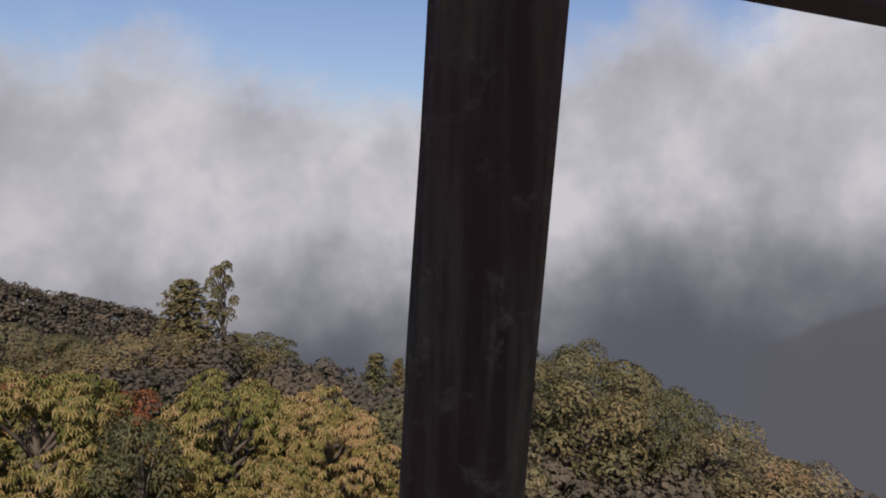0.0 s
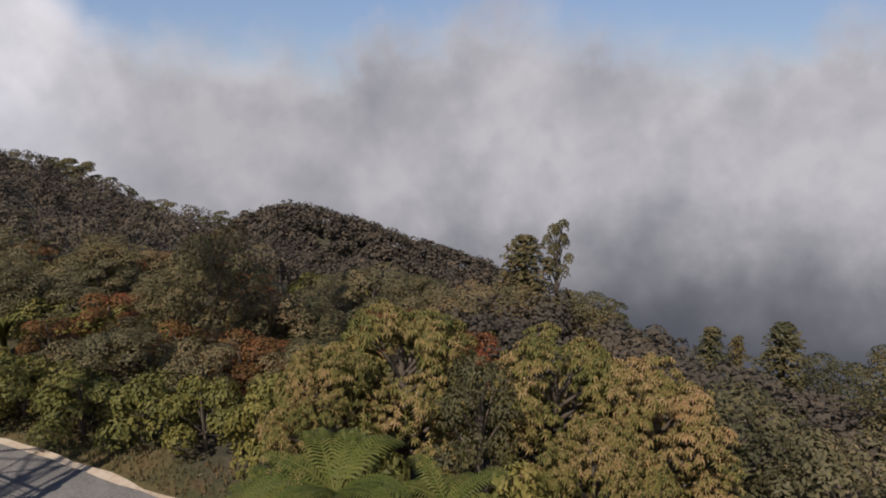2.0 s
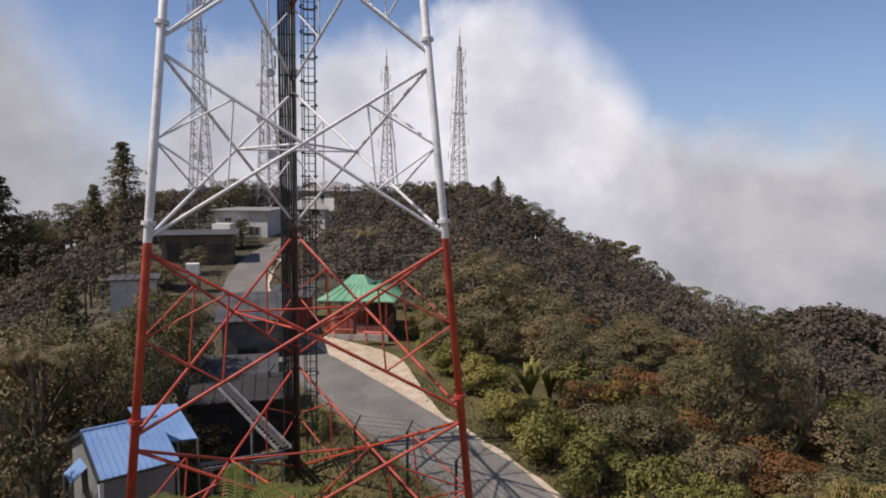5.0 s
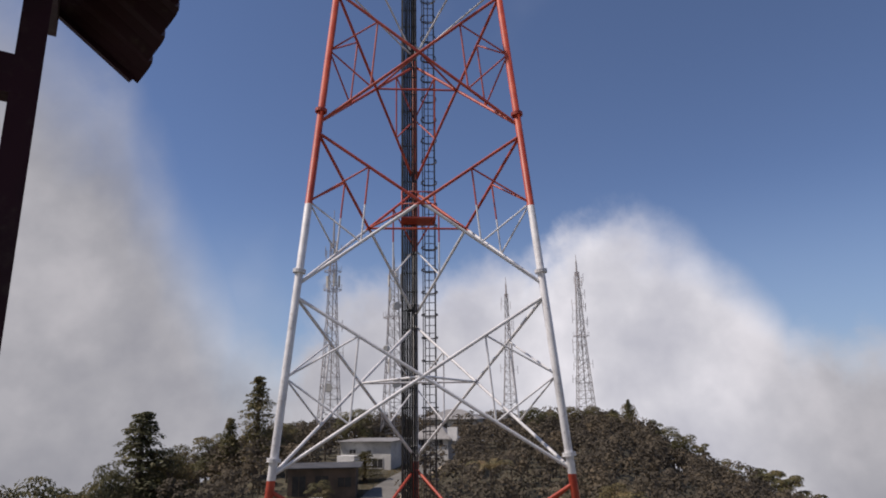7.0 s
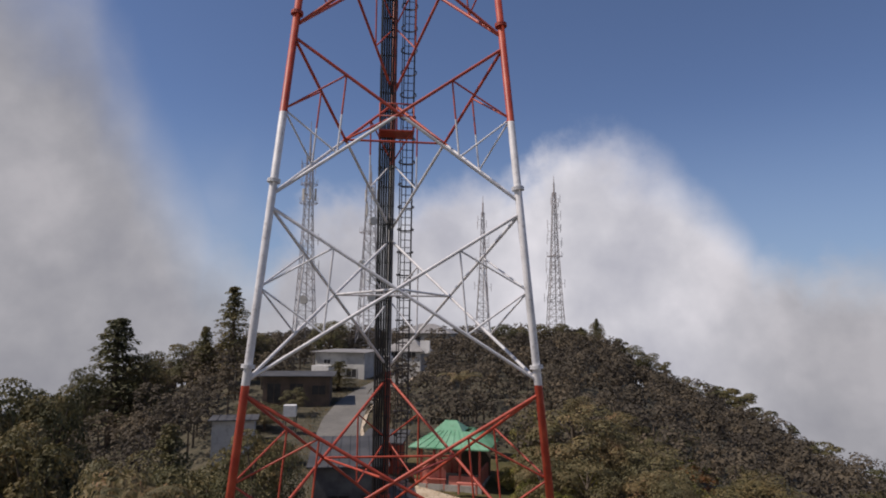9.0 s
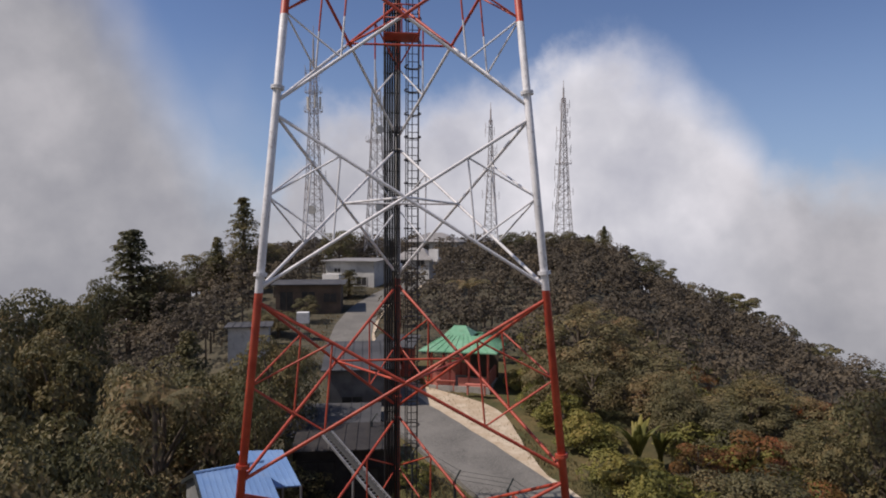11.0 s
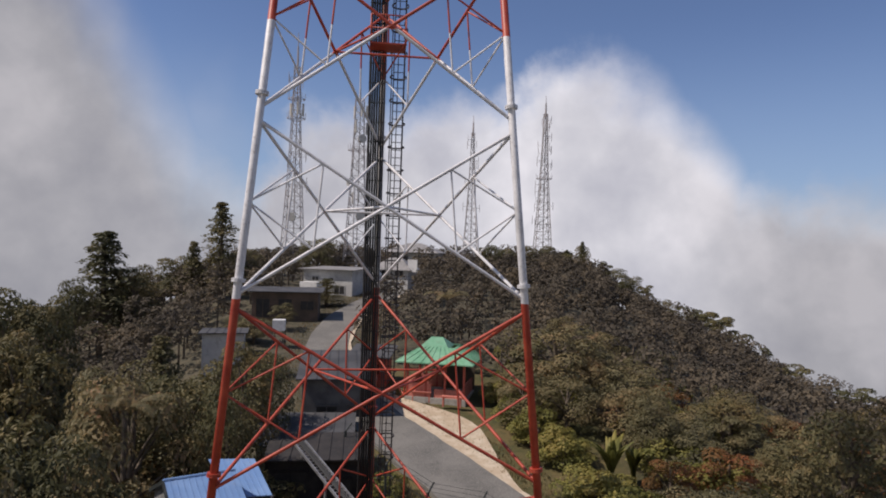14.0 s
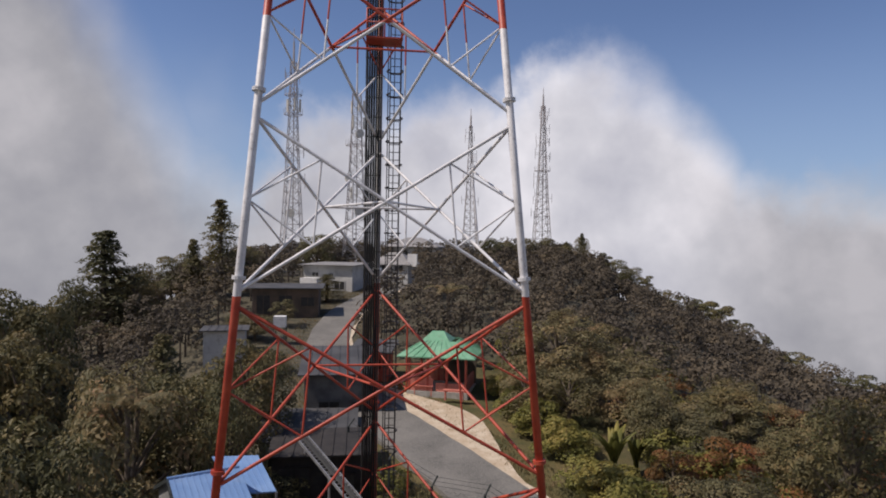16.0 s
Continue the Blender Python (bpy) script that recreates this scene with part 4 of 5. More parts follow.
# ---- far lattice masts ----
def lattice_mast(x, y, top_z, w0, w1, n, label, drums=(), spike=6.0):
    z0 = gz_at(x, y) - 0.5
    ob = thing("lattice_mast", (x, y, z0), label, "mast", "masts on the hill")
    H = top_z - z0
    tall = H - spike
    at = lambda t, k: Vector(((1 if k in (1, 2) else -1) * (w1 + (w0 - w1) * (1 - t) ** 1.5) / 2, (1 if k in (2, 3) else -1) * (w1 + (w0 - w1) * (1 - t) ** 1.5) / 2, tall * t))
    for k in range(4):
        part("leg", Mesh().path([at(i / 10, k) for i in range(11)], 0.075, 0.055, 5), MAST, ob)
    for i in range(n):
        t0, t1 = i / n, (i + 1) / n
        for k in range(4):
            q = (k + 1) % 4
            m = Mesh().tube(at(t0, k), at(t1, q), 0.042, None, 4, False).tube(at(t0, q), at(t1, k), 0.042, None, 4, False).tube(at(t1, k), at(t1, q), 0.045, None, 4, False)
            part("bracing", m, MAST, ob)
    part("spike", Mesh().tube((0, 0, tall - 1), (0, 0, tall + spike * 0.6), 0.22, 0.16, 6).tube((0, 0, tall + spike * 0.6), (0, 0, H), 0.08, 0.05, 5), MAST, ob)
    part("feeder", Mesh().bar((0.1, 0, 0.5), (0.1, 0, tall), 0.16, 0.08), MAST, ob)
    rng = random.Random(int(abs(x * 31 + y)))
    for t, kind in drums:
        w = (w1 + (w0 - w1) * (1 - t) ** 1.5) / 2
        z = tall * t
        if kind == "ring":
            m = Mesh()
            r = w + 0.9
            for i in range(8):
                a, b = i * math.pi / 4, (i + 1) * math.pi / 4
                m.tube((r * math.cos(a), r * math.sin(a), z), (r * math.cos(b), r * math.sin(b), z), 0.06, None, 4)
                m.tube((r * math.cos(a), r * math.sin(a), z), (r * math.cos(a), r * math.sin(a), z + 1.0), 0.04, None, 4)
            m.tube((-r, 0, z), (r, 0, z), 0.05, None, 4).tube((0, -r, z), (0, r, z), 0.05, None, 4)
            part("gallery", m, MAST, ob)
        elif kind == "panel":
            for i in range(3):
                a = i * 2.1 + rng.random()
                px, py = (w + 0.5) * math.cos(a), (w + 0.5) * math.sin(a)
                part("panel_antenna", Mesh().box(px, py, z - 1.0, 0.35, 0.2, 2.2, a).tube((px, py, z), (0, 0, z), 0.04, None, 4), DISH, ob)
        elif kind == "rods":
            for i in range(5):
                a = rng.random() * 6.28
                e = Vector(((w + 0.9) * math.cos(a), (w + 0.9) * math.sin(a), z + i * 0.4))
                rod = part("rod_antenna", Mesh().tube(e - Vector((0, 0, 0.9)), e + Vector((0, 0, 0.9)), 0.05, None, 5), MAST, ob)
                part("arm", Mesh().tube((0, 0, z + i * 0.4), e, 0.04, None, 4), MAST, rod)
        else:
            a = rng.random() * 2 - 2.6
            d = Vector((math.cos(a), math.sin(a), 0))
            part("drum_antenna", Mesh().tube(d * (w + 0.1) + Vector((0, 0, z)), d * (w + 0.7) + Vector((0, 0, z)), 0.75, None, 14), DISH, ob)
    return ob


lattice_mast(-21.5, 115.0, 50.5, 4.2, 1.0, 20, "grey steel lattice mast with galleries and aerials", ((0.30, "drum"), (0.42, "rods"), (0.56, "rods"), (0.76, "ring"), (0.80, "panel"), (0.85, "ring"), (0.92, "rods")), 6.0)
lattice_mast(-10.9, 118.5, 43.6, 4.6, 1.5, 19, "crowded steel lattice mast with panels and drums", ((0.36, "drum"), (0.46, "panel"), (0.54, "drum"), (0.64, "rods"), (0.72, "ring"), (0.78, "drum"), (0.84, "panel"), (0.93, "panel")), 3.5)
lattice_mast(12.1, 150.0, 44.6, 3.9, 0.7, 20, "slim grey lattice mast with a whip aerial", ((0.45, "rods"), (0.6, "rods"), (0.75, "rods"), (0.9, "rods")), 4.0)
lattice_mast(27.6, 144.5, 48.3, 4.4, 0.8, 22, "slim steel lattice mast with side rods on the crest", ((0.3, "rods"), (0.42, "rods"), (0.52, "rods"), (0.60, "ring"), (0.68, "rods"), (0.76, "rods"), (0.84, "rods"), (0.92, "rods")), 4.0)

# ---- the lookout from which the view is taken ----
U, IN = Vector((-0.586, 0.81, 0)), Vector((-0.81, -0.586, 0))
DECK = 11.3


def lookout():
    ob = thing("lookout_shelter", (-0.9, -0.6, DECK), "old timber lookout shelter with dark red posts and roof", "shelter")
    right, left = Vector((0.607, -0.360, 0)), Vector((-1.287, 1.794, 0))
    turn = math.atan2(U.y, U.x)
    post = Mesh()
    rings, prof = 40, [(-1, -0.8), (-0.8, -1), (0.8, -1), (1, -0.8), (1, 0.8), (0.8, 1), (-0.8, 1), (-1, 0.8)]
    for i in range(rings):  # a leaning post with worn, uneven faces and bruised edges
        z = DECK + 3.5 * i / (rings - 1)
        for j, (ex, ey) in enumerate(prof):
            k = 0.0595 * (1 + 0.025 * noise.noise((i * 0.9, j * 3.1, 0)))
            post.v.append((right.x + ex * k, right.y + ey * k - (z - 12.9) * 0.040, z))
    post.f = [(i * 8 + j, i * 8 + (j + 1) % 8, (i + 1) * 8 + (j + 1) % 8, (i + 1) * 8 + j) for i in range(rings - 1) for j in range(8)]
    under(part("post", post, OLDWOOD), ob)
    under(part("post", Mesh().box(left.x, left.y, DECK, 0.078, 0.078, 3.75, turn), MAROON), ob)
    far1, far2 = right + IN * 2.4, left + IN * 2.4
    for p in (far1, far2):
        under(part("post", Mesh().box(p.x, p.y, DECK, 0.15, 0.15, 3.6, turn), MAROON), ob)
    out = right - U * 2.6
    under(part("side_rail", Mesh().bar(Vector((0.577, -0.374, 13.145)), Vector((0.385, -0.107, 13.145)) - U * 2.7, 0.07, 0.12), MAROON), ob)
    under(part("post", Mesh().box(out.x, out.y, DECK, 0.12, 0.12, 1.95, turn), MAROON), ob)
    # roof: sheet with a wavy eave, rising inwards
    eave = 14.72
    tip = Vector((-1.447, 2.776, eave))
    run, slope, deep = 6.4, 0.72, 2.3
    n_u, m = 130, Mesh()
    rows = []
    for j, dist in enumerate((0.0, 0.8, deep)):
        row = []
        for i in range(n_u + 1):
            q = tip - U * (run * i / n_u) + IN * dist
            w = abs(math.sin(i * math.pi / 130 * 26))
            row.append(Vector((q.x, q.y, eave + slope * dist + 0.055 * w)) - IN * (0.035 * w * (j == 0)))
        rows.append(row)
    w = n_u + 1
    m.v = [tuple(p) for r in rows for p in r] + [tuple(p + Vector((0, 0, 0.03))) for r in rows for p in r]
    k = 3 * w
    for j in range(2):
        for i in range(n_u):
            a = j * w + i
            m.f += [(a, a + w, a + w + 1, a + 1), (k + a, k + a + 1, k + a + w + 1, k + a + w)]
    m.f += [(i, i + 1, k + i + 1, k + i) for i in range(n_u)]
    m.f += [(j * w, k + j * w, k + (j + 1) * w, (j + 1) * w) for j in range(2)]
    under(part("roof", m, MAROON), ob)
    back = Mesh()
    roof_slab(back, [tip + IN * deep + Vector((0, 0, slope * deep + 0.05)), tip - U * run + IN * deep + Vector((0, 0, slope * deep + 0.05)), tip - U * run + IN * deep * 2 + Vector((0, 0, 0.05)), tip + IN * deep * 2 + Vector((0, 0, 0.05))], 0.05)
    under(part("roof", back, MAROON), ob)
    # verge board and the beams under the roof
    under(part("verge_board", Mesh().bar(tip + Vector((0, 0, 0.05)), tip + IN * deep + Vector((0, 0, slope * deep + 0.05)), 0.03, 0.12), MAROON), ob)
    lp = left + Vector((0, 0, 14.66))
    under(part("beam", Mesh().bar(lp, left - U * 4.6 + Vector((0, 0, 15.02)), 0.1, 0.14), MAROON), ob)
    under(part("beam", Mesh().bar(left + Vector((0, 0, 14.19)), far2 + Vector((0, 0, 14.19)), 0.08, 0.13), MAROON), ob)
    under(part("beam", Mesh().bar(left + Vector((0, 0, 14.7)), tip + IN * 0.4 + Vector((0, 0, 0.2)), 0.09, 0.13), MAROON), ob)
    mid = (right + left + far1 + far2) / 4
    under(part("deck", Mesh().box(mid.x, mid.y, DECK - 0.12, 3.5, 2.9, 0.12, turn), OLDWOOD), ob)
    for p in (right, left, far1, far2):
        under(part("stilt", Mesh().box(p.x, p.y, gz_at(p.x, p.y) - 0.4, 0.2, 0.2, DECK - 0.12 - gz_at(p.x, p.y) + 0.4, turn), OLDWOOD), ob)


lookout()

# ---- plants ----
def leaf_mesh(name, centres, normals, lengths, widths, mat, rng, droop=0.0, fold=0.25):
    """Many small folded leaves in one mesh: four corners each, two triangles."""
    n = len(centres)
    nrm = normals / (np.linalg.norm(normals, axis=1)[:, None] + 1e-9)
    t = rng.normal(size=(n, 3))
    t -= (t * nrm).sum(1)[:, None] * nrm
    t[:, 2] -= droop
    t /= np.linalg.norm(t, axis=1)[:, None] + 1e-9
    s = np.cross(nrm, t)
    s /= np.linalg.norm(s, axis=1)[:, None] + 1e-9
    L, W = lengths[:, None], widths[:, None]
    v = np.stack([centres - t * L * 0.5, centres + s * W * 0.5 + nrm * W * fold, centres + t * L * 0.5, centres - s * W * 0.5 + nrm * W * fold], 1).reshape(-1, 3)
    f = np.arange(4 * n).reshape(n, 4)
    me = bpy.data.meshes.new(name)
    me.vertices.add(4 * n)
    me.vertices.foreach_set("co", v.ravel())
    tri = np.concatenate([f[:, [0, 1, 2]], f[:, [0, 2, 3]]], 1).reshape(-1)
    me.loops.add(6 * n)
    me.loops.foreach_set("vertex_index", tri)
    me.polygons.add(2 * n)
    me.polygons.foreach_set("loop_start", np.arange(0, 6 * n, 3))
    me.materials.append(mat)
    me.update(calc_edges=True)
    return me


def lobes(rng, n, r, h0, h1, squash=0.7, spread_=0.75):
    """Centres and sizes of the clumps that make up a crown."""
    out = []
    for i in range(n):
        t = (i + 0.5) / n
        a = i * 2.4 + rng.uniform(-0.5, 0.5)
        z = h0 + (h1 - h0) * t
        out_r = r * spread_ * math.sqrt(max(0.0, 1 - ((t - 0.35) / 0.72) ** 2)) * rng.uniform(0.6, 1.1)
        out.append((np.array([out_r * math.cos(a), out_r * math.sin(a), z]), r * rng.uniform(0.30, 0.48), squash))
    return out


def shell(rng, lobe_list, n):
    """Points over the clumps, mostly on their outsides."""
    k = rng.integers(0, len(lobe_list), n)
    c = np.array([l[0] for l in lobe_list])[k]
    r = np.array([l[1] for l in lobe_list])[k]
    q = np.array([l[2] for l in lobe_list])[k]
    d = rng.normal(size=(n, 3))
    d /= np.linalg.norm(d, axis=1)[:, None]
    d[:, 2] = np.where(d[:, 2] < -0.3, -d[:, 2], d[:, 2])
    rad = r * np.where(rng.uniform(size=n) < 0.86, rng.uniform(0.84, 1.06, n), rng.uniform(0.5, 0.9, n))
    p = c + d * rad[:, None] * np.stack([np.ones(n), np.ones(n), q], 1)
    return p, d


def trunk_mesh(rng, h, r, lobe_list):
    m = Mesh()
    lean = rng.uniform(-0.25, 0.25, 2)
    top = h * 0.8
    spine = [Vector((lean[0] * (t ** 2) * h * 0.2, lean[1] * (t ** 2) * h * 0.2, top * t - 0.8 * (t == 0))) for t in (0, 0.25, 0.5, 0.75, 1.0)]
    m.path(spine, r, r * 0.35, 7)
    for c, s, q in lobe_list:
        z = max(0.25 * h, c[2] - 1.2 * s - 0.5)
        t = min(1.0, z / top)
        a = Vector((lean[0] * t * t * h * 0.2, lean[1] * t * t * h * 0.2, top * t))
        b = Vector(c.tolist())
        mid = a.lerp(b, 0.5) + Vector((0, 0, 0.1 * s))
        m.path([a, mid, b], r * 0.35, r * 0.1, 5)
    return m


def tree_kind(name, seed, h, r, low, n_lobes, n_leaves, leaf, mat, label, category="tree", squash=0.75, droop=0.3):
    rng = np.random.default_rng(seed)
    ob = thing(name, (0, 0, -500), label, category)
    lb = lobes(rng, n_lobes, r, low * h, h - r * 0.3, squash)
    part("trunk", trunk_mesh(rng, h, 0.045 * h ** 0.9, lb), BARK, ob, "", True)
    p, d = shell(rng, lb, n_leaves)
    d = d * 1.4 + np.array([0, 0, 0.4]) + rng.normal(size=d.shape) * 0.30
    L = leaf * rng.uniform(0.6, 1.25, n_leaves)
    part("crown", leaf_mesh("crown", p, d, L, L * 0.5, mat, rng, droop), None, ob)
    return ob


def whorl_tree(name, seed, h, r, low, n_lobes, n_whorls, mat, label, leaf=0.19):
    """A tree whose twigs end in whorls of long drooping leaflets."""
    rng = np.random.default_rng(seed)
    ob = thing(name, (0, 0, -500), label, "tree")
    lb = [(c, s * 0.68, q) for c, s, q in lobes(rng, n_lobes, r * 1.05, low * h, h - r * 0.2, 0.8)]
    part("trunk", trunk_mesh(rng, h, 0.05 * h ** 0.9, lb), BARK, ob, "", True)
    p, d = shell(rng, lb, n_whorls)
    k = 9
    ang = np.tile(np.arange(k) * 2 * np.pi / k, n_whorls) + np.repeat(rng.uniform(0, 6.28, n_whorls), k)
    ax = d + np.array([0, 0, 0.9])
    ax /= np.linalg.norm(ax, axis=1)[:, None]
    u = np.cross(ax, rng.normal(size=ax.shape))
    u /= np.linalg.norm(u, axis=1)[:, None]
    v = np.cross(ax, u)
    U2, V2, A2, P2 = (np.repeat(q, k, 0) for q in (u, v, ax, p))
    out = U2 * np.cos(ang)[:, None] + V2 * np.sin(ang)[:, None]
    L = leaf * rng.uniform(0.7, 1.25, len(ang))[:, None]
    side = np.cross(A2, out)
    w = L * 0.15
    drop = A2 * -0.35 + np.array([0, 0, -0.45])
    b0 = P2 + out * L * 0.06
    m1 = P2 + out * L * 0.55 + A2 * L * 0.10
    tip = P2 + out * L * 0.95 + drop * L * 0.75
    vs = np.stack([b0, m1 + side * w, tip, m1 - side * w], 1).reshape(-1, 3)
    n = len(ang)
    f = np.arange(4 * n).reshape(n, 4)
    me = bpy.data.meshes.new("crown")
    me.vertices.add(4 * n)
    me.vertices.foreach_set("co", vs.ravel())
    me.loops.add(6 * n)
    me.loops.foreach_set("vertex_index", np.concatenate([f[:, [0, 1, 2]], f[:, [0, 2, 3]]], 1).reshape(-1))
    me.polygons.add(2 * n)
    me.polygons.foreach_set("loop_start", np.arange(0, 6 * n, 3))
    me.materials.append(mat)
    me.update(calc_edges=True)
    part("crown", me, None, ob)
    return ob


def conifer(name, seed, h, r, n_leaves, mat, label):
    rng = np.random.default_rng(seed)
    ob = thing(name, (0, 0, -500), label, "tree")
    m = Mesh().path([Vector((0, 0, -0.8)), Vector((0.05, 0, h * 0.5)), Vector((0, 0, h * 0.97))], 0.03 * h, 0.03, 7)
    cs, rs = [], []
    tiers = 62
    for i in range(tiers):
        t = 0.14 + 0.85 * (i + rng.uniform(-0.5, 0.5)) / (tiers - 1)
        w = r * max(0.02, 1 - t) ** 0.7 * rng.uniform(0.45, 1.15) + 0.15
        a = i * 2.4 + rng.uniform(-0.5, 0.5)
        e = np.array([w * math.cos(a), w * math.sin(a), h * t + rng.uniform(-0.2, 0.25) * w])
        m.path([Vector((0, 0, h * t)), Vector(e.tolist())], 0.05, 0.02, 4)
        for q in (0.55, 0.95):
            cs.append((np.array([0, 0, h * t]) * (1 - q) + e * q, (0.34 * w + 0.24) * (1.2 if q < 0.7 else 1.0), 0.62))
    part("trunk", m, BARK, ob, "", True)
    p, d = shell(rng, cs, n_leaves)
    d = d + np.array([0, 0, 0.6]) + rng.normal(size=d.shape) * 0.5
    L = 0.30 * rng.uniform(0.6, 1.2, n_leaves)
    part("crown", leaf_mesh("crown", p, d, L, L * 0.5, mat, rng, 0.2), None, ob)
    return ob


def frond(me, base, ang, length, rise, fall, rng, leaf_w=0.17, pairs=26):
    """A fern frond: an arched stalk with leaflets on both sides."""
    out = Vector((math.cos(ang), math.sin(ang), 0))
    side = Vector((-out.y, out.x, 0))
    pts = []
    for i in range(pairs + 1):
        t = i / pairs
        pts.append(base + out * (length * (t - 0.12 * t ** 3)) + Vector((0, 0, length * (rise * t - fall * t ** 2.2))))
    me.path(pts[::4], 0.022, 0.006, 4)
    for i in range(3, pairs):
        t = i / pairs
        w = leaf_w * length * (math.sin(math.pi * min(1.0, t * 0.86 + 0.12)) ** 0.8) * 1.15
        d = (pts[i + 1] - pts[i]).normalized()
        step = (pts[i + 1] - pts[i]).length * 0.56
        up = side.cross(d) * -1
        for s in (-1, 1):
            a, b = pts[i] - d * step * 0.5, pts[i] + d * step * 0.5
            e = pts[i] + side * s * w + d * w * 0.42 - Vector((0, 0, 0.22 * w)) + Vector((0, 0, rng.uniform(-0.05, 0.05) * w))
            mid = pts[i] + side * s * w * 0.5 + d * w * 0.2 + Vector((0, 0, 0.06 * w))
            k = len(me.v)
            me.v += [tuple(a), tuple(b), tuple(mid + d * step * 0.52), tuple(mid - d * step * 0.48), tuple(e)]
            me.f += [(k, k + 1, k + 2, k + 3) if s < 0 else (k + 3, k + 2, k + 1, k), (k + 3, k + 2, k + 4) if s < 0 else (k + 4, k + 2, k + 3)]


def tree_fern(name, x, y, z_crown, size, n, seed, label, mat, turn=0.0):
    rng = random.Random(seed)
    z0 = gz_at(x, y)
    ob = thing(name, (x, y, z0), label, "tree fern")
    part("trunk", Mesh().path([Vector((0.1, 0, -0.5)), Vector((0, 0.08, (z_crown - z0) * 0.5)), Vector((0, 0, z_crown - z0))], 0.16, 0.10, 8), BARK, ob)
    for i in range(n):
        m = Mesh()
        L = size * rng.uniform(0.8, 1.1)
        frond(m, Vector((0, 0, z_crown - z0)), turn + i * 2 * math.pi / n + rng.uniform(-0.2, 0.2), L, rng.uniform(0.55, 1.0), rng.uniform(0.5, 0.85), rng)
        part("frond", m, mat, ob)
    return ob


def long_leaf_plant(name, x, y, h, n, seed, label, mat):
    """Long upright leaves from one root, arching at their tips."""
    rng = random.Random(seed)
    ob = thing(name, (x, y, gz_at(x, y)), label, "plant")
    for i in range(n):
        a, lean = rng.uniform(0, 6.28), rng.uniform(0.15, 0.6)
        L = h * rng.uniform(0.7, 1.0)
        out = Vector((math.cos(a), math.sin(a), 0))
        side = Vector((-out.y, out.x, 0))
        m = Mesh()
        pts = [out * (L * lean * t ** 1.6) + Vector((0, 0, h * 0.25 - 0.5 * (t == 0) + L * (t - 0.22 * t ** 3))) for t in np.linspace(0, 1, 9)]
        for j, p in enumerate(pts):
            w = 0.15 * math.sin(math.pi * min(1, 0.06 + j / 8.6)) + 0.03
            m.v += [tuple(p - side * w + out * 0.08), tuple(p), tuple(p + side * w + out * 0.08)]
        for j in range(8):
            k = 3 * j
            m.f += [(k, k + 1, k + 4, k + 3), (k + 1, k + 2, k + 5, k + 4)]
        part("leaf", m, mat, ob)
    return ob


KINDS = {
    "dark": [tree_kind("broadleaf_tree", s, 7.5, 2.7, 0.30, 17, 4900, 0.235, LEAF_DARK, "dense dark green broadleaf tree on the slope") for s in (1, 2, 3)],
    "olive": [tree_kind("broadleaf_tree", s, 6.5, 2.6, 0.25, 16, 4600, 0.22, LEAF_OLIVE, "olive green broadleaf tree with yellowing leaves") for s in (11, 12, 13)],
    "rust": [tree_kind("broadleaf_tree", s, 5.0, 2.1, 0.2, 12, 3000, 0.21, LEAF_RUST, "low tree with rust-red and orange leaves") for s in (21, 22)],
    "yellow": [whorl_tree("umbrella_tree", s, 6.6, 3.0, 0.20, 40, 1800, LEAF_YELLOW, "umbrella tree with drooping yellow-green leaf whorls") for s in (31, 32, 33)],
    "shrub": [tree_kind("shrub", s, 2.4, 1.6, 0.15, 10, 2100, 0.20, LEAF_LIME, "leafy yellow-green shrub beside the lane", "shrub") for s in (41, 42)],
    "slim": [tree_kind("slender_tree", 61, 7.5, 1.35, 0.58, 13, 1900, 0.22, LEAF_DARK, "slender tree with a bare stem and a small high crown")],
    "flat": [tree_kind("crest_tree", s, 7.0, 2.7, 0.66, 6, 1000, 0.36, LEAF_DARK, "thin-stemmed tree with a flat spreading crown on the crest", "tree", 0.4) for s in (71, 72)],
    "conifer": [conifer("conifer", s, 10.0, 2.3, 4200, LEAF_DARK, "dark dense conifer with an uneven outline on the hill") for s in (51, 52)],
}


def plant(kind, x, y, height, width=None, pick=None, sink=0.1):
    """A copy of a kind of tree, scaled to its height and width, on the ground."""
    base = {"dark": (7.5, 2.7), "olive": (6.5, 2.6), "rust": (5.0, 2.1), "yellow": (6.6, 3.0), "shrub": (2.4, 1.6), "conifer": (10.0, 2.3), "slim": (7.5, 1.35), "flat": (7.0, 2.7)}[kind]
    src = KINDS[kind][(random.randrange(9) if pick is None else pick) % len(KINDS[kind])]
    sz = height / base[0]
    sx = (width / 2 / base[1]) if width else sz
    ob = copy_thing(src, Matrix.Identity(4))
    ob.location = (x, y, gz_at(x, y) - sink)
    ob.rotation_euler = (0, 0, random.uniform(0, 6.28))
    ob.scale = (sx, sx, sz)
    ob["group"] = {"conifer": "conifers"}.get(kind, "trees on the slope")
    return ob


def polar(bearing, dist):
    return dist * math.sin(radians(bearing)), dist * math.cos(radians(bearing))


def plant_top(kind, bearing, dist, top_angle, width, pick=None):
    """A tree whose top shows at an angle above or below the eye, at a bearing and distance."""
    x, y = polar(bearing, dist)
    top = 13 + dist * math.tan(radians(top_angle))
    return plant(kind, x, y, max(1.2, top - gz_at(x, y)), width, pick)


random.seed(7)
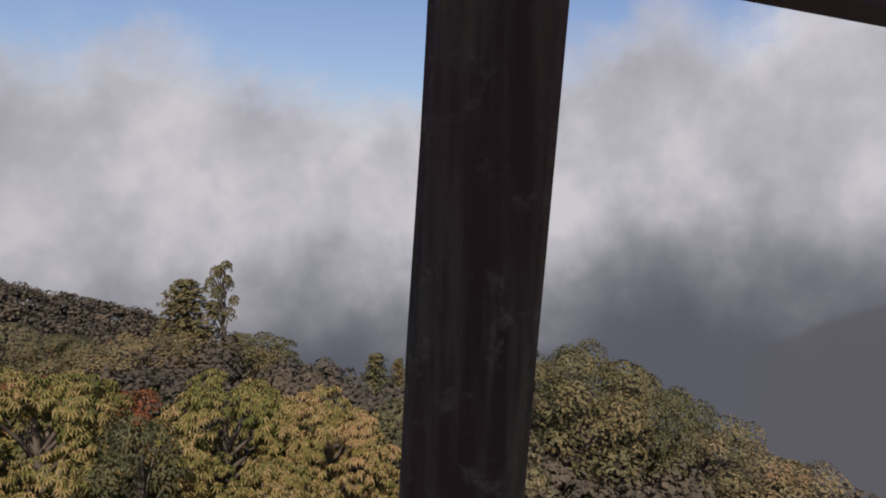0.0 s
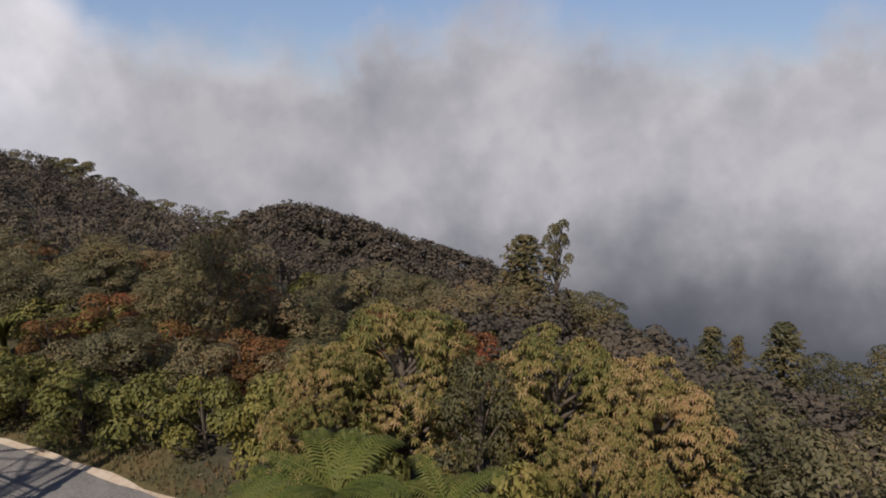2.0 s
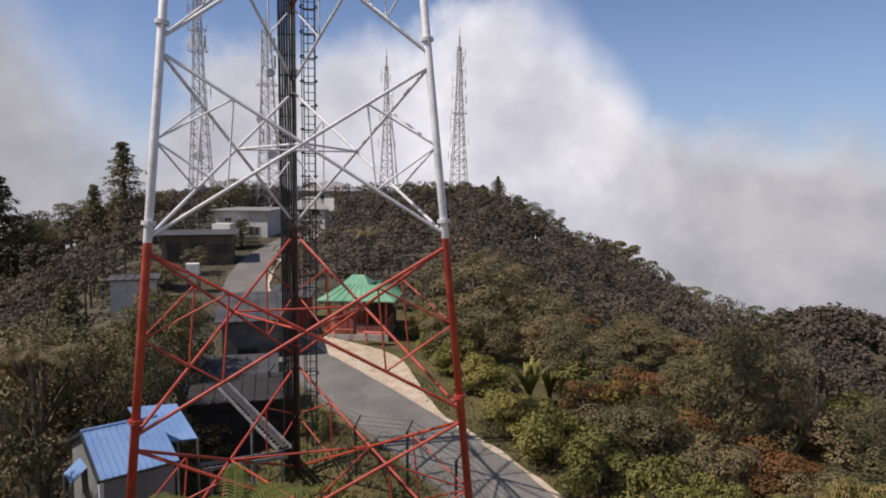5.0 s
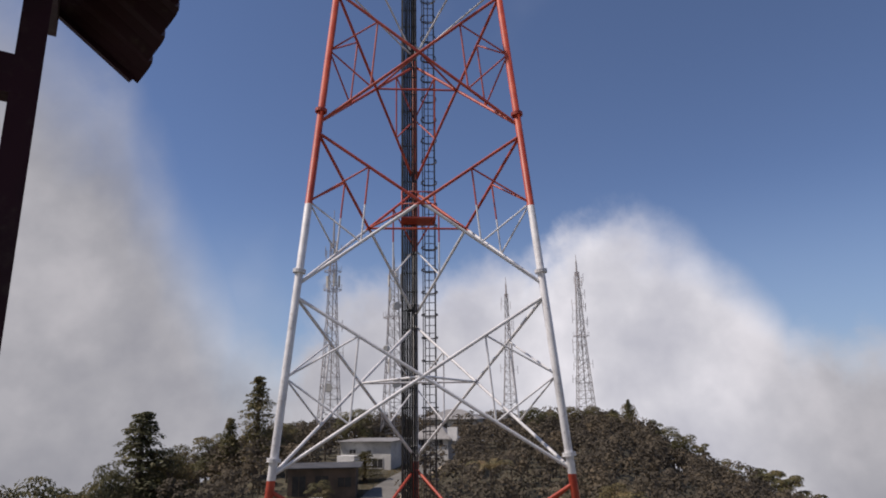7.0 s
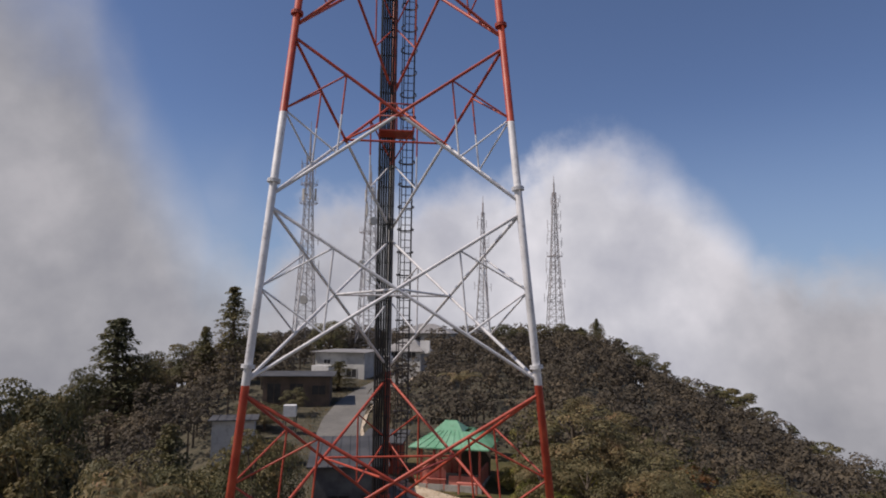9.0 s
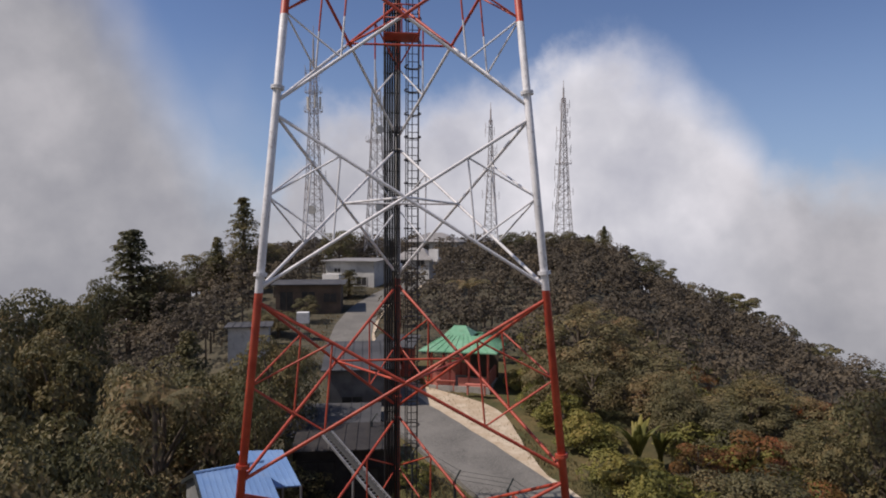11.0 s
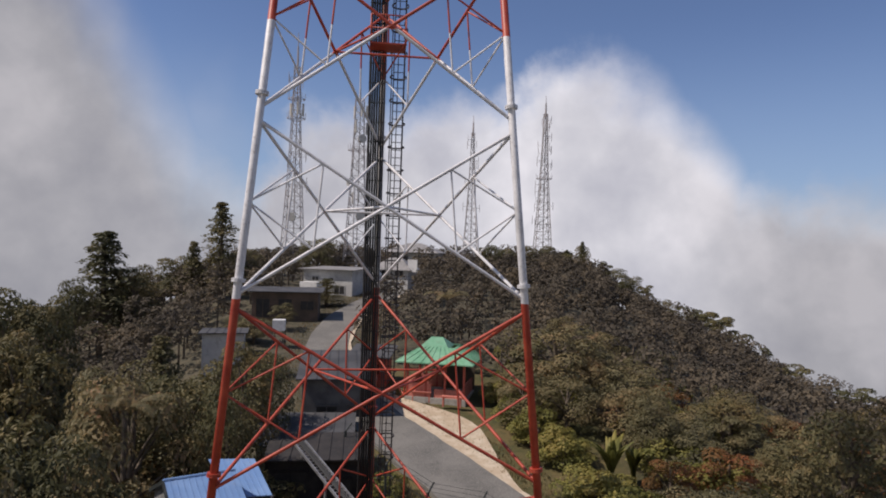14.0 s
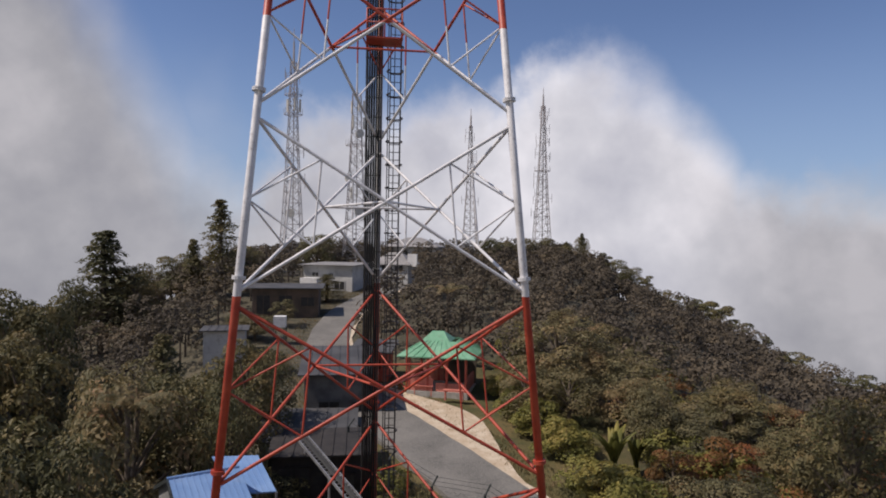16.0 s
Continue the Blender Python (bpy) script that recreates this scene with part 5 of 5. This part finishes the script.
# bearing, distance, angle of the top, width
for row in (("yellow", 50.5, 22, -17.9, 6.6, 0), ("yellow", 43.5, 20.5, -20.6, 4.6, 1), ("yellow", 64.5, 22, -19.7, 6.4, 2), ("yellow", 73.0, 21, -21.8, 5.6, 0), ("dark", 57.5, 19.5, -21.5, 3.0, 1),
            ("yellow", 69.0, 17.5, -27.0, 4.2, 1), ("dark", 80.5, 24, -22.5, 5.5, 1), ("olive", 88, 22, -24.0, 5.5, 0), ("dark", 97, 30, -17.0, 6.5, 2), ("dark", 92, 33, -17.8, 5.0, 0), ("dark", 102, 32, -18.8, 4.5, 1),
            ("olive", 107, 33, -21.0, 5.0, 2), ("olive", 113, 33, -23.0, 5.5, 1),
            ("dark", 34.3, 33, -9.8, 5.0, 0), ("olive", 37.5, 37, -14.0, 3.8, 1), ("olive", 30, 42, -14.0, 4.6, 2), ("olive", 47.5, 40, -13.8, 5.8, 0), ("olive", 43, 42, -15.5, 4.5, 2), ("olive", 55, 40, -16.0, 5.2, 1), ("dark", 52, 45, -15.0, 4.8, 1),
            ("rust", 36, 29, -19.0, 4.4, 0), ("rust", 31.5, 31, -17.6, 4.0, 1), ("olive", 27.5, 30, -17.0, 4.6, 0), ("olive", 40.5, 27, -20.5, 3.6, 2), ("rust", 57.5, 28, -19.6, 3.0, 0), ("rust", 26, 36, -14.5, 4.0, 0),
            ("conifer", 61.3, 45, -11.6, 7.0, 0), ("olive", 60.5, 44, -15.3, 6.0, 1), ("dark", 66.5, 44, -16.0, 5.0, 2), ("dark", 72, 46, -18.9, 5.0, 1), ("slim", 69, 47, -16.6, 2.8, 0), ("conifer", 77.3, 46, -18.2, 4.4, 1), ("conifer", 79.3, 47, -18.7, 3.0, 0), ("conifer", 82.8, 45, -17.2, 6.0, 1),
            ("dark", 86.5, 44, -18.8, 5.0, 2), ("dark", 91, 45, -17.4, 5.2, 0), ("dark", 95.5, 44, -16.0, 5.6, 1), ("dark", 100, 45, -17.6, 5.0, 2), ("dark", 104.5, 46, -19.0, 5.0, 0), ("olive", 109, 46, -21.0, 5.0, 1), ("olive", 114, 47, -22.6, 5.0, 0),
            ("olive", 12.5, 47, -5.5, 7.0, 2), ("olive", 18.5, 46, -8.6, 5.2, 1), ("olive", 9.2, 46, -9.0, 4.2, 0), ("olive", 22, 40, -12.0, 5.0, 0), ("dark", 26, 47, -10.5, 5.5, 1), ("rust", 21.8, 34, -15.6, 3.0, 1),
            ("shrub", 10.5, 41, -14.0, 3.8, 0), ("shrub", 13.0, 38, -14.8, 4.0, 1), ("shrub", 16.0, 33, -16.8, 4.0, 0), ("shrub", 19.5, 29.5, -18.2, 3.8, 1), ("shrub", 23.2, 27.5, -19.4, 3.8, 0), ("shrub", 27.6, 26, -21.0, 3.4, 1), ("shrub", 32.5, 25, -22.0, 3.4, 0),
            ("olive", 24.5, 30, -17.5, 4.0, 1), ("shrub", 38, 23.5, -22.5, 3.4, 1), ("shrub", 47, 17.5, -27.5, 3.6, 0), ("shrub", 61, 15.5, -31.0, 3.6, 1),
            ("dark", -33.6, 50, -3.4, 8.5, 0), ("dark", -30.6, 51, -3.1, 7.5, 1), ("dark", -28.6, 50, -3.5, 5.0, 2), ("dark", -37.5, 46, -3.6, 8.5, 1), ("olive", -32.0, 47, -5.0, 7.0, 2), ("olive", -35.5, 40, -6.2, 7.0, 0), ("dark", -30.0, 44, -6.6, 6.0, 1),
            ("dark", -32, 27, -11.8, 6.5, 0), ("dark", -27.5, 26, -13.6, 5.0, 1), ("olive", -22.8, 34, -9.6, 6.5, 2), ("dark", -18.5, 36, -10.0, 5.5, 0), ("olive", -31.5, 21, -16.5, 5.0, 1), ("olive", -27.5, 22, -17.5, 3.6, 2), ("olive", -36, 22, -13.5, 6.0, 0),
            ("dark", -14.3, 38, -7.4, 4.6, 1), ("dark", -12.2, 41, -8.6, 3.4, 2), ("olive", -24, 38, -8.6, 6.0, 0), ("conifer", -20.6, 47, -7.2, 4.4, 0), ("dark", -15.4, 33, -11.0, 3.4, 0),
            ("conifer", -24.8, 86, 0.9, 10.5, 0), ("dark", -22.8, 86, -1.4, 6.0, 0), ("dark", -26.8, 84, -2.6, 5.0, 2), ("conifer", -16.3, 92, 3.7, 6.6, 1), ("conifer", -18.4, 93, 0.4, 4.5, 0), ("dark", -14.3, 95, 0.0, 5.0, 1), ("dark", -19.5, 96, -0.6, 7.0, 2), ("dark", -8.5, 108, 1.1, 7.0, 0), ("conifer", -7.6, 85, -2.4, 5.0, 0), ("dark", -8.8, 84, -3.4, 3.0, 1),
            ("dark", -22.6, 92, -2.0, 6.0, 1), ("dark", 6.3, 128, 0.9, 6.0, 1), ("conifer", 14.2, 141, 1.3, 3.0, 0), ("dark", 9.6, 136, 0.9, 5.0, 2), ("dark", 12.4, 134, 0.3, 7.0, 0), ("dark", 16.9, 138, -0.8, 8.0, 1), ("conifer", 12.9, 138, 0.6, 2.6, 1), ("slim", 23.6, 132, -4.2, 6.0, 0), ("slim", 25.2, 130, -4.5, 6.5, 0), ("dark", 29.5, 122, -7.6, 4.6, 2), ("dark", 18.2, 140, -1.4, 6.0, 0), ("dark", 21.0, 138, -3.2, 5.0, 2), ("dark", 7.8, 132, 0.6, 5.0, 1), ("dark", 11.2, 140, 1.0, 4.0, 0)):
    plant_top(*row)
# the thicket beside the lane and on the slope below it
brng = random.Random(3)
for i in range(102):
    b, dist = brng.uniform(7, 62), brng.uniform(24, 62)
    x, y = polar(b, dist)
    if min((px - x) ** 2 + (py - y) ** 2 for px, py in ROAD) < 5.4 ** 2 or (x < 6.5 and 42 < y < 53) or (b > 38 and dist < 27) or (x - 10.6) ** 2 + (y - 32.5) ** 2 < 3.6 ** 2:
        continue
    kind = brng.choice(("olive", "olive", "shrub", "shrub", "olive" if b < 30 else "dark", "rust" if b > 20 else "olive"))
    plant(kind, x, y, {"shrub": brng.uniform(2.0, 3.0), "rust": brng.uniform(2.6, 3.8), "olive": brng.uniform(3.0, 4.6), "dark": brng.uniform(3.4, 5.2)}[kind], brng.uniform(3.2, 4.8))
for i in range(26):  # the dark thicket between lane and huts
    x, y = brng.uniform(-22, -8.5), brng.uniform(36, 72)
    if min((px - x) ** 2 + (py - y) ** 2 for px, py in ROAD) < 4.0 ** 2 or (-19 < x < -12 and 56 < y < 63) or (-21 < x < -10 and 70 < y) or (x > -10 and y > 36 and y < 52):
        continue
    plant(brng.choice(("dark", "shrub", "olive")), x, y, brng.uniform(1.6, 3.2), brng.uniform(2.4, 4.0))
# the tall bare-stemmed tree on the shoulder
for bearing, dist, top, wide, pick in ((22.6, 152, -3.6, 7.0, 0), (23.4, 152, -3.9, 5.0, 1), (24.8, 153, -3.7, 7.0, 1), (26.4, 142, -5.3, 6.0, 0), (28.3, 120, -6.4, 4.0, 1),
                                       (30.6, 104, -7.5, 5.0, 0), (34.7, 84, -8.6, 4.6, 1), (16.1, 146, -0.1, 3.6, 0), (19.4, 150, -1.9, 4.4, 1)):
    plant_top("flat", bearing, dist, top, wide, pick)
plant_top("dark", 14.2, 146, 1.15, 3.8, 0)
plant_top("dark", 12.9, 148, 0.5, 3.4, 1)
tall = plant_top("slim", 64.2, 46, -9.9, 2.2, 0)
for x, y, z, s, n, seed, turn in ((7.4, 7.6, 6.1, 1.9, 15, 5, 0.2), (9.3, 6.5, 5.2, 1.6, 12, 8, 0.5), (6.6, 8.6, 5.5, 1.6, 12, 12, 0.9)):
    tree_fern("tree_fern", x, y, z, s, n, seed, "bright green tree fern with arching fronds", LEAF_FERN, turn)
for x, y, z, s, n, seed in ((-2.75, 10.4, 7.15, 1.55, 13, 2), (-1.75, 11.0, 7.3, 1.55, 14, 3), (-2.2, 9.6, 6.8, 1.2, 11, 9), (-0.9, 10.6, 6.85, 1.3, 12, 15), (3.0, 62, 8.6, 2.6, 9, 4), (-12.8, 30.0, 5.6, 2.4, 11, 6)):
    tree_fern("tree_fern", x, y, z, s, n, seed, "olive tree fern with arching fronds", LEAF_FERN if y < 20 else LEAF_OLIVE)
for x, y, h, n, seed in ((10.3, 33.6, 2.7, 24, 1), (11.7, 34.3, 2.0, 16, 4)):
    long_leaf_plant("banana_plant", x, y, h, n, seed, "clump of long upright pale green leaves", LEAF_LIME)
for kind, x, y, h, w in (("yellow", 4.2, 17.9, 2.0, 2.6), ("yellow", 1.6, 18.6, 1.6, 2.2), ("shrub", -1.2, 20.6, 2.2, 3.4), ("shrub", 0.6, 23.5, 1.3, 2.6), ("shrub", -3.6, 22.2, 2.3, 3.0), ("shrub", -0.4, 27.0, 1.5, 2.2), ("shrub", -3.4, 17.5, 3.0, 4.0), ("shrub", -12.0, 22.0, 3.2, 3.0), ("shrub", 2.6, 21.0, 0.9, 2.0), ("shrub", -1.0, 33.0, 1.6, 2.0), ("dark", -6.8, 33.2, 3.0, 3.6), ("dark", -4.0, 28.6, 1.6, 2.4), ("dark", -8.8, 30.0, 3.4, 4.0), ("olive", 7.8, 45.5, 3.6, 4.0), ("shrub", 6.8, 42.5, 2.2, 3.2), ("shrub", 7.6, 39.5, 2.4, 3.4), ("shrub", 8.6, 36.8, 2.2, 3.0), ("olive", 9.7, 41.0, 3.8, 4.2), ("shrub", 5.9, 47.2, 1.6, 2.2), ("shrub", 8.9, 31.2, 1.8, 2.8), ("shrub", 9.9, 28.4, 1.9, 2.8)):
    plant(kind, x, y, h, w)


def clear_of_works(x, y):
    """True where wild trees may stand."""
    r = np.array(ROAD)
    if np.min((r[:, 0] - x) ** 2 + (r[:, 1] - y) ** 2) < 4.6 ** 2:
        return False
    if -9.5 < x < 7.5 and 14 < y < 37:
        return False
    if -19 < x < 5.6 and 36 < y < 52.5:
        return False
    if -20 < x < -7 and 52 < y < 82:
        return False
    if -18.5 < x < 0.5 and 82 < y < 107:
        return False
    if -10 < x < 17 and 130 < y < 150:
        return False
    return math.hypot(x, y) > 24


# the forest further off: one mass of leaf clumps over the slopes
frng = np.random.default_rng(77)
P, D, S = [], [], []
stems = Mesh()


def wild(x, y, h, r, n, leaf):
    z = gz_at(x, y)
    lb = lobes(frng, 6 + int(2.2 * r), r, h * 0.42, h - r * 0.20, 0.78, 0.78)
    p, d = shell(frng, lb, n)
    P.append(p + np.array([x, y, z]))
    D.append(d * 1.4 + np.array([0, 0, 0.75]) + frng.normal(size=d.shape) * 0.20)
    S.append(np.full(n, leaf) * frng.uniform(0.6, 1.3, n))
    stems.path([Vector((x, y, z - 0.6)), Vector((x, y, z + h * 0.7))], 0.18, 0.06, 4)


def seen_over(b, dist):
    """True where the land is not far behind a nearer crest."""
    own = (gz_at(*polar(b, dist)) + 7.0 - 13.0) / dist
    return all((gz_at(*polar(b, d)) + 3.0 - 13.0) / d < own + 0.012 for d in np.arange(60.0, dist - 6.0, 7.0))


placed, spots = 0, []
while placed < 5200:  # the near hill
    b, dist = frng.uniform(-42, 76), 36 + 150 * frng.uniform() ** 0.9
    x, y = polar(b, dist)
    gap = frng.choice((frng.uniform(1.8, 2.6), frng.uniform(2.6, 3.8), frng.uniform(3.8, 5.2)))
    if any((px - x) ** 2 + (py - y) ** 2 < gap * gap for px, py in spots):
        placed += 1
        continue
    if not clear_of_works(x, y) or (dist < 50 and b > 5):
        placed += 1
        continue
    if (b > 55 and dist > 80) or not seen_over(b, dist):
        placed += 1
        continue
    spots.append((x, y))
    r = gap * frng.uniform(0.60, 0.76)
    wild(x, y, frng.uniform(2.0, 3.4) + r * frng.uniform(0.7, 1.1), r, int((350 - 0.55 * dist) * (0.30 + r / 2.5)), 0.21 + dist / 640)
    placed += 1
for i in range(1900):  # the far ridge
    b, dist = frng.uniform(30, 76), frng.uniform(150, 285)
    x, y = polar(b, dist)
    if gz_at(x, y) < -105:
        continue
    wild(x, y, frng.uniform(5, 8), frng.uniform(3.2, 5.0), 85, 1.25)
for i in range(260):  # the shoulder and the drop behind it
    b, dist = frng.uniform(55, 122), frng.uniform(26, 52)
    x, y = polar(b, dist)
    wild(x, y, frng.uniform(2.2, 4.0), frng.uniform(1.4, 2.4), 260, 0.34)
P, D, S = np.concatenate(P), np.concatenate(D), np.concatenate(S)
forest = thing("forest", (0, 60, 0), "dense dark mountain forest covering the slopes", "forest", "", "stuff")
ob = part("foliage", leaf_mesh("foliage", P, D, S, S * 0.95, LEAF_FAR_HAZED, frng, 0.2), None)
under(ob, forest)
under(part("stems", stems, BARK), forest)

# grass and weeds on the verges
def tufts(n, mat, name, label, where, size):
    rng = np.random.default_rng(len(name))
    pts = []
    while len(pts) < n:
        x, y = where(rng)
        r = np.array(ROAD)
        if np.min((r[:, 0] - x) ** 2 + (r[:, 1] - y) ** 2) < 2.35 ** 2:
            continue
        pts.append((x, y, gz_at(x, y) + size * 0.35))
    p = np.array(pts)
    d = rng.normal(size=p.shape) * np.array([1, 1, 0.25])
    L = size * rng.uniform(0.5, 1.5, n)
    ob = part(name, leaf_mesh(name, p, d, L, L * 0.28, mat, rng, -3.0), None)
    return tagged(ob, label, "grass", kind="stuff")


def right_verge(rng):
    i = rng.integers(0, len(ROAD) - 1)
    a, b = Vector(ROAD[i]), Vector(ROAD[i + 1])
    d = (b - a).normalized()
    o = rng.uniform(2.5, 4.8) if rng.uniform() < 0.7 else -rng.uniform(2.3, 4.0)
    p = a.lerp(b, rng.uniform()) + Vector((d.y, -d.x)) * o
    return p.x, p.y


tufts(9000, LEAF_OLIVE, "verge_grass", "rough olive grass along the lane", right_verge, 0.22)
tufts(7000, LEAF_OLIVE, "compound_grass", "rough grass and weeds under the tower", lambda rng: (rng.uniform(-8.5, 5.6), rng.uniform(16, 33)), 0.26)
for ks in KINDS.values():  # the patterns themselves are not part of the place
    for k in ks:
        for o in [*k.children_recursive, k]:
            bpy.data.objects.remove(o)
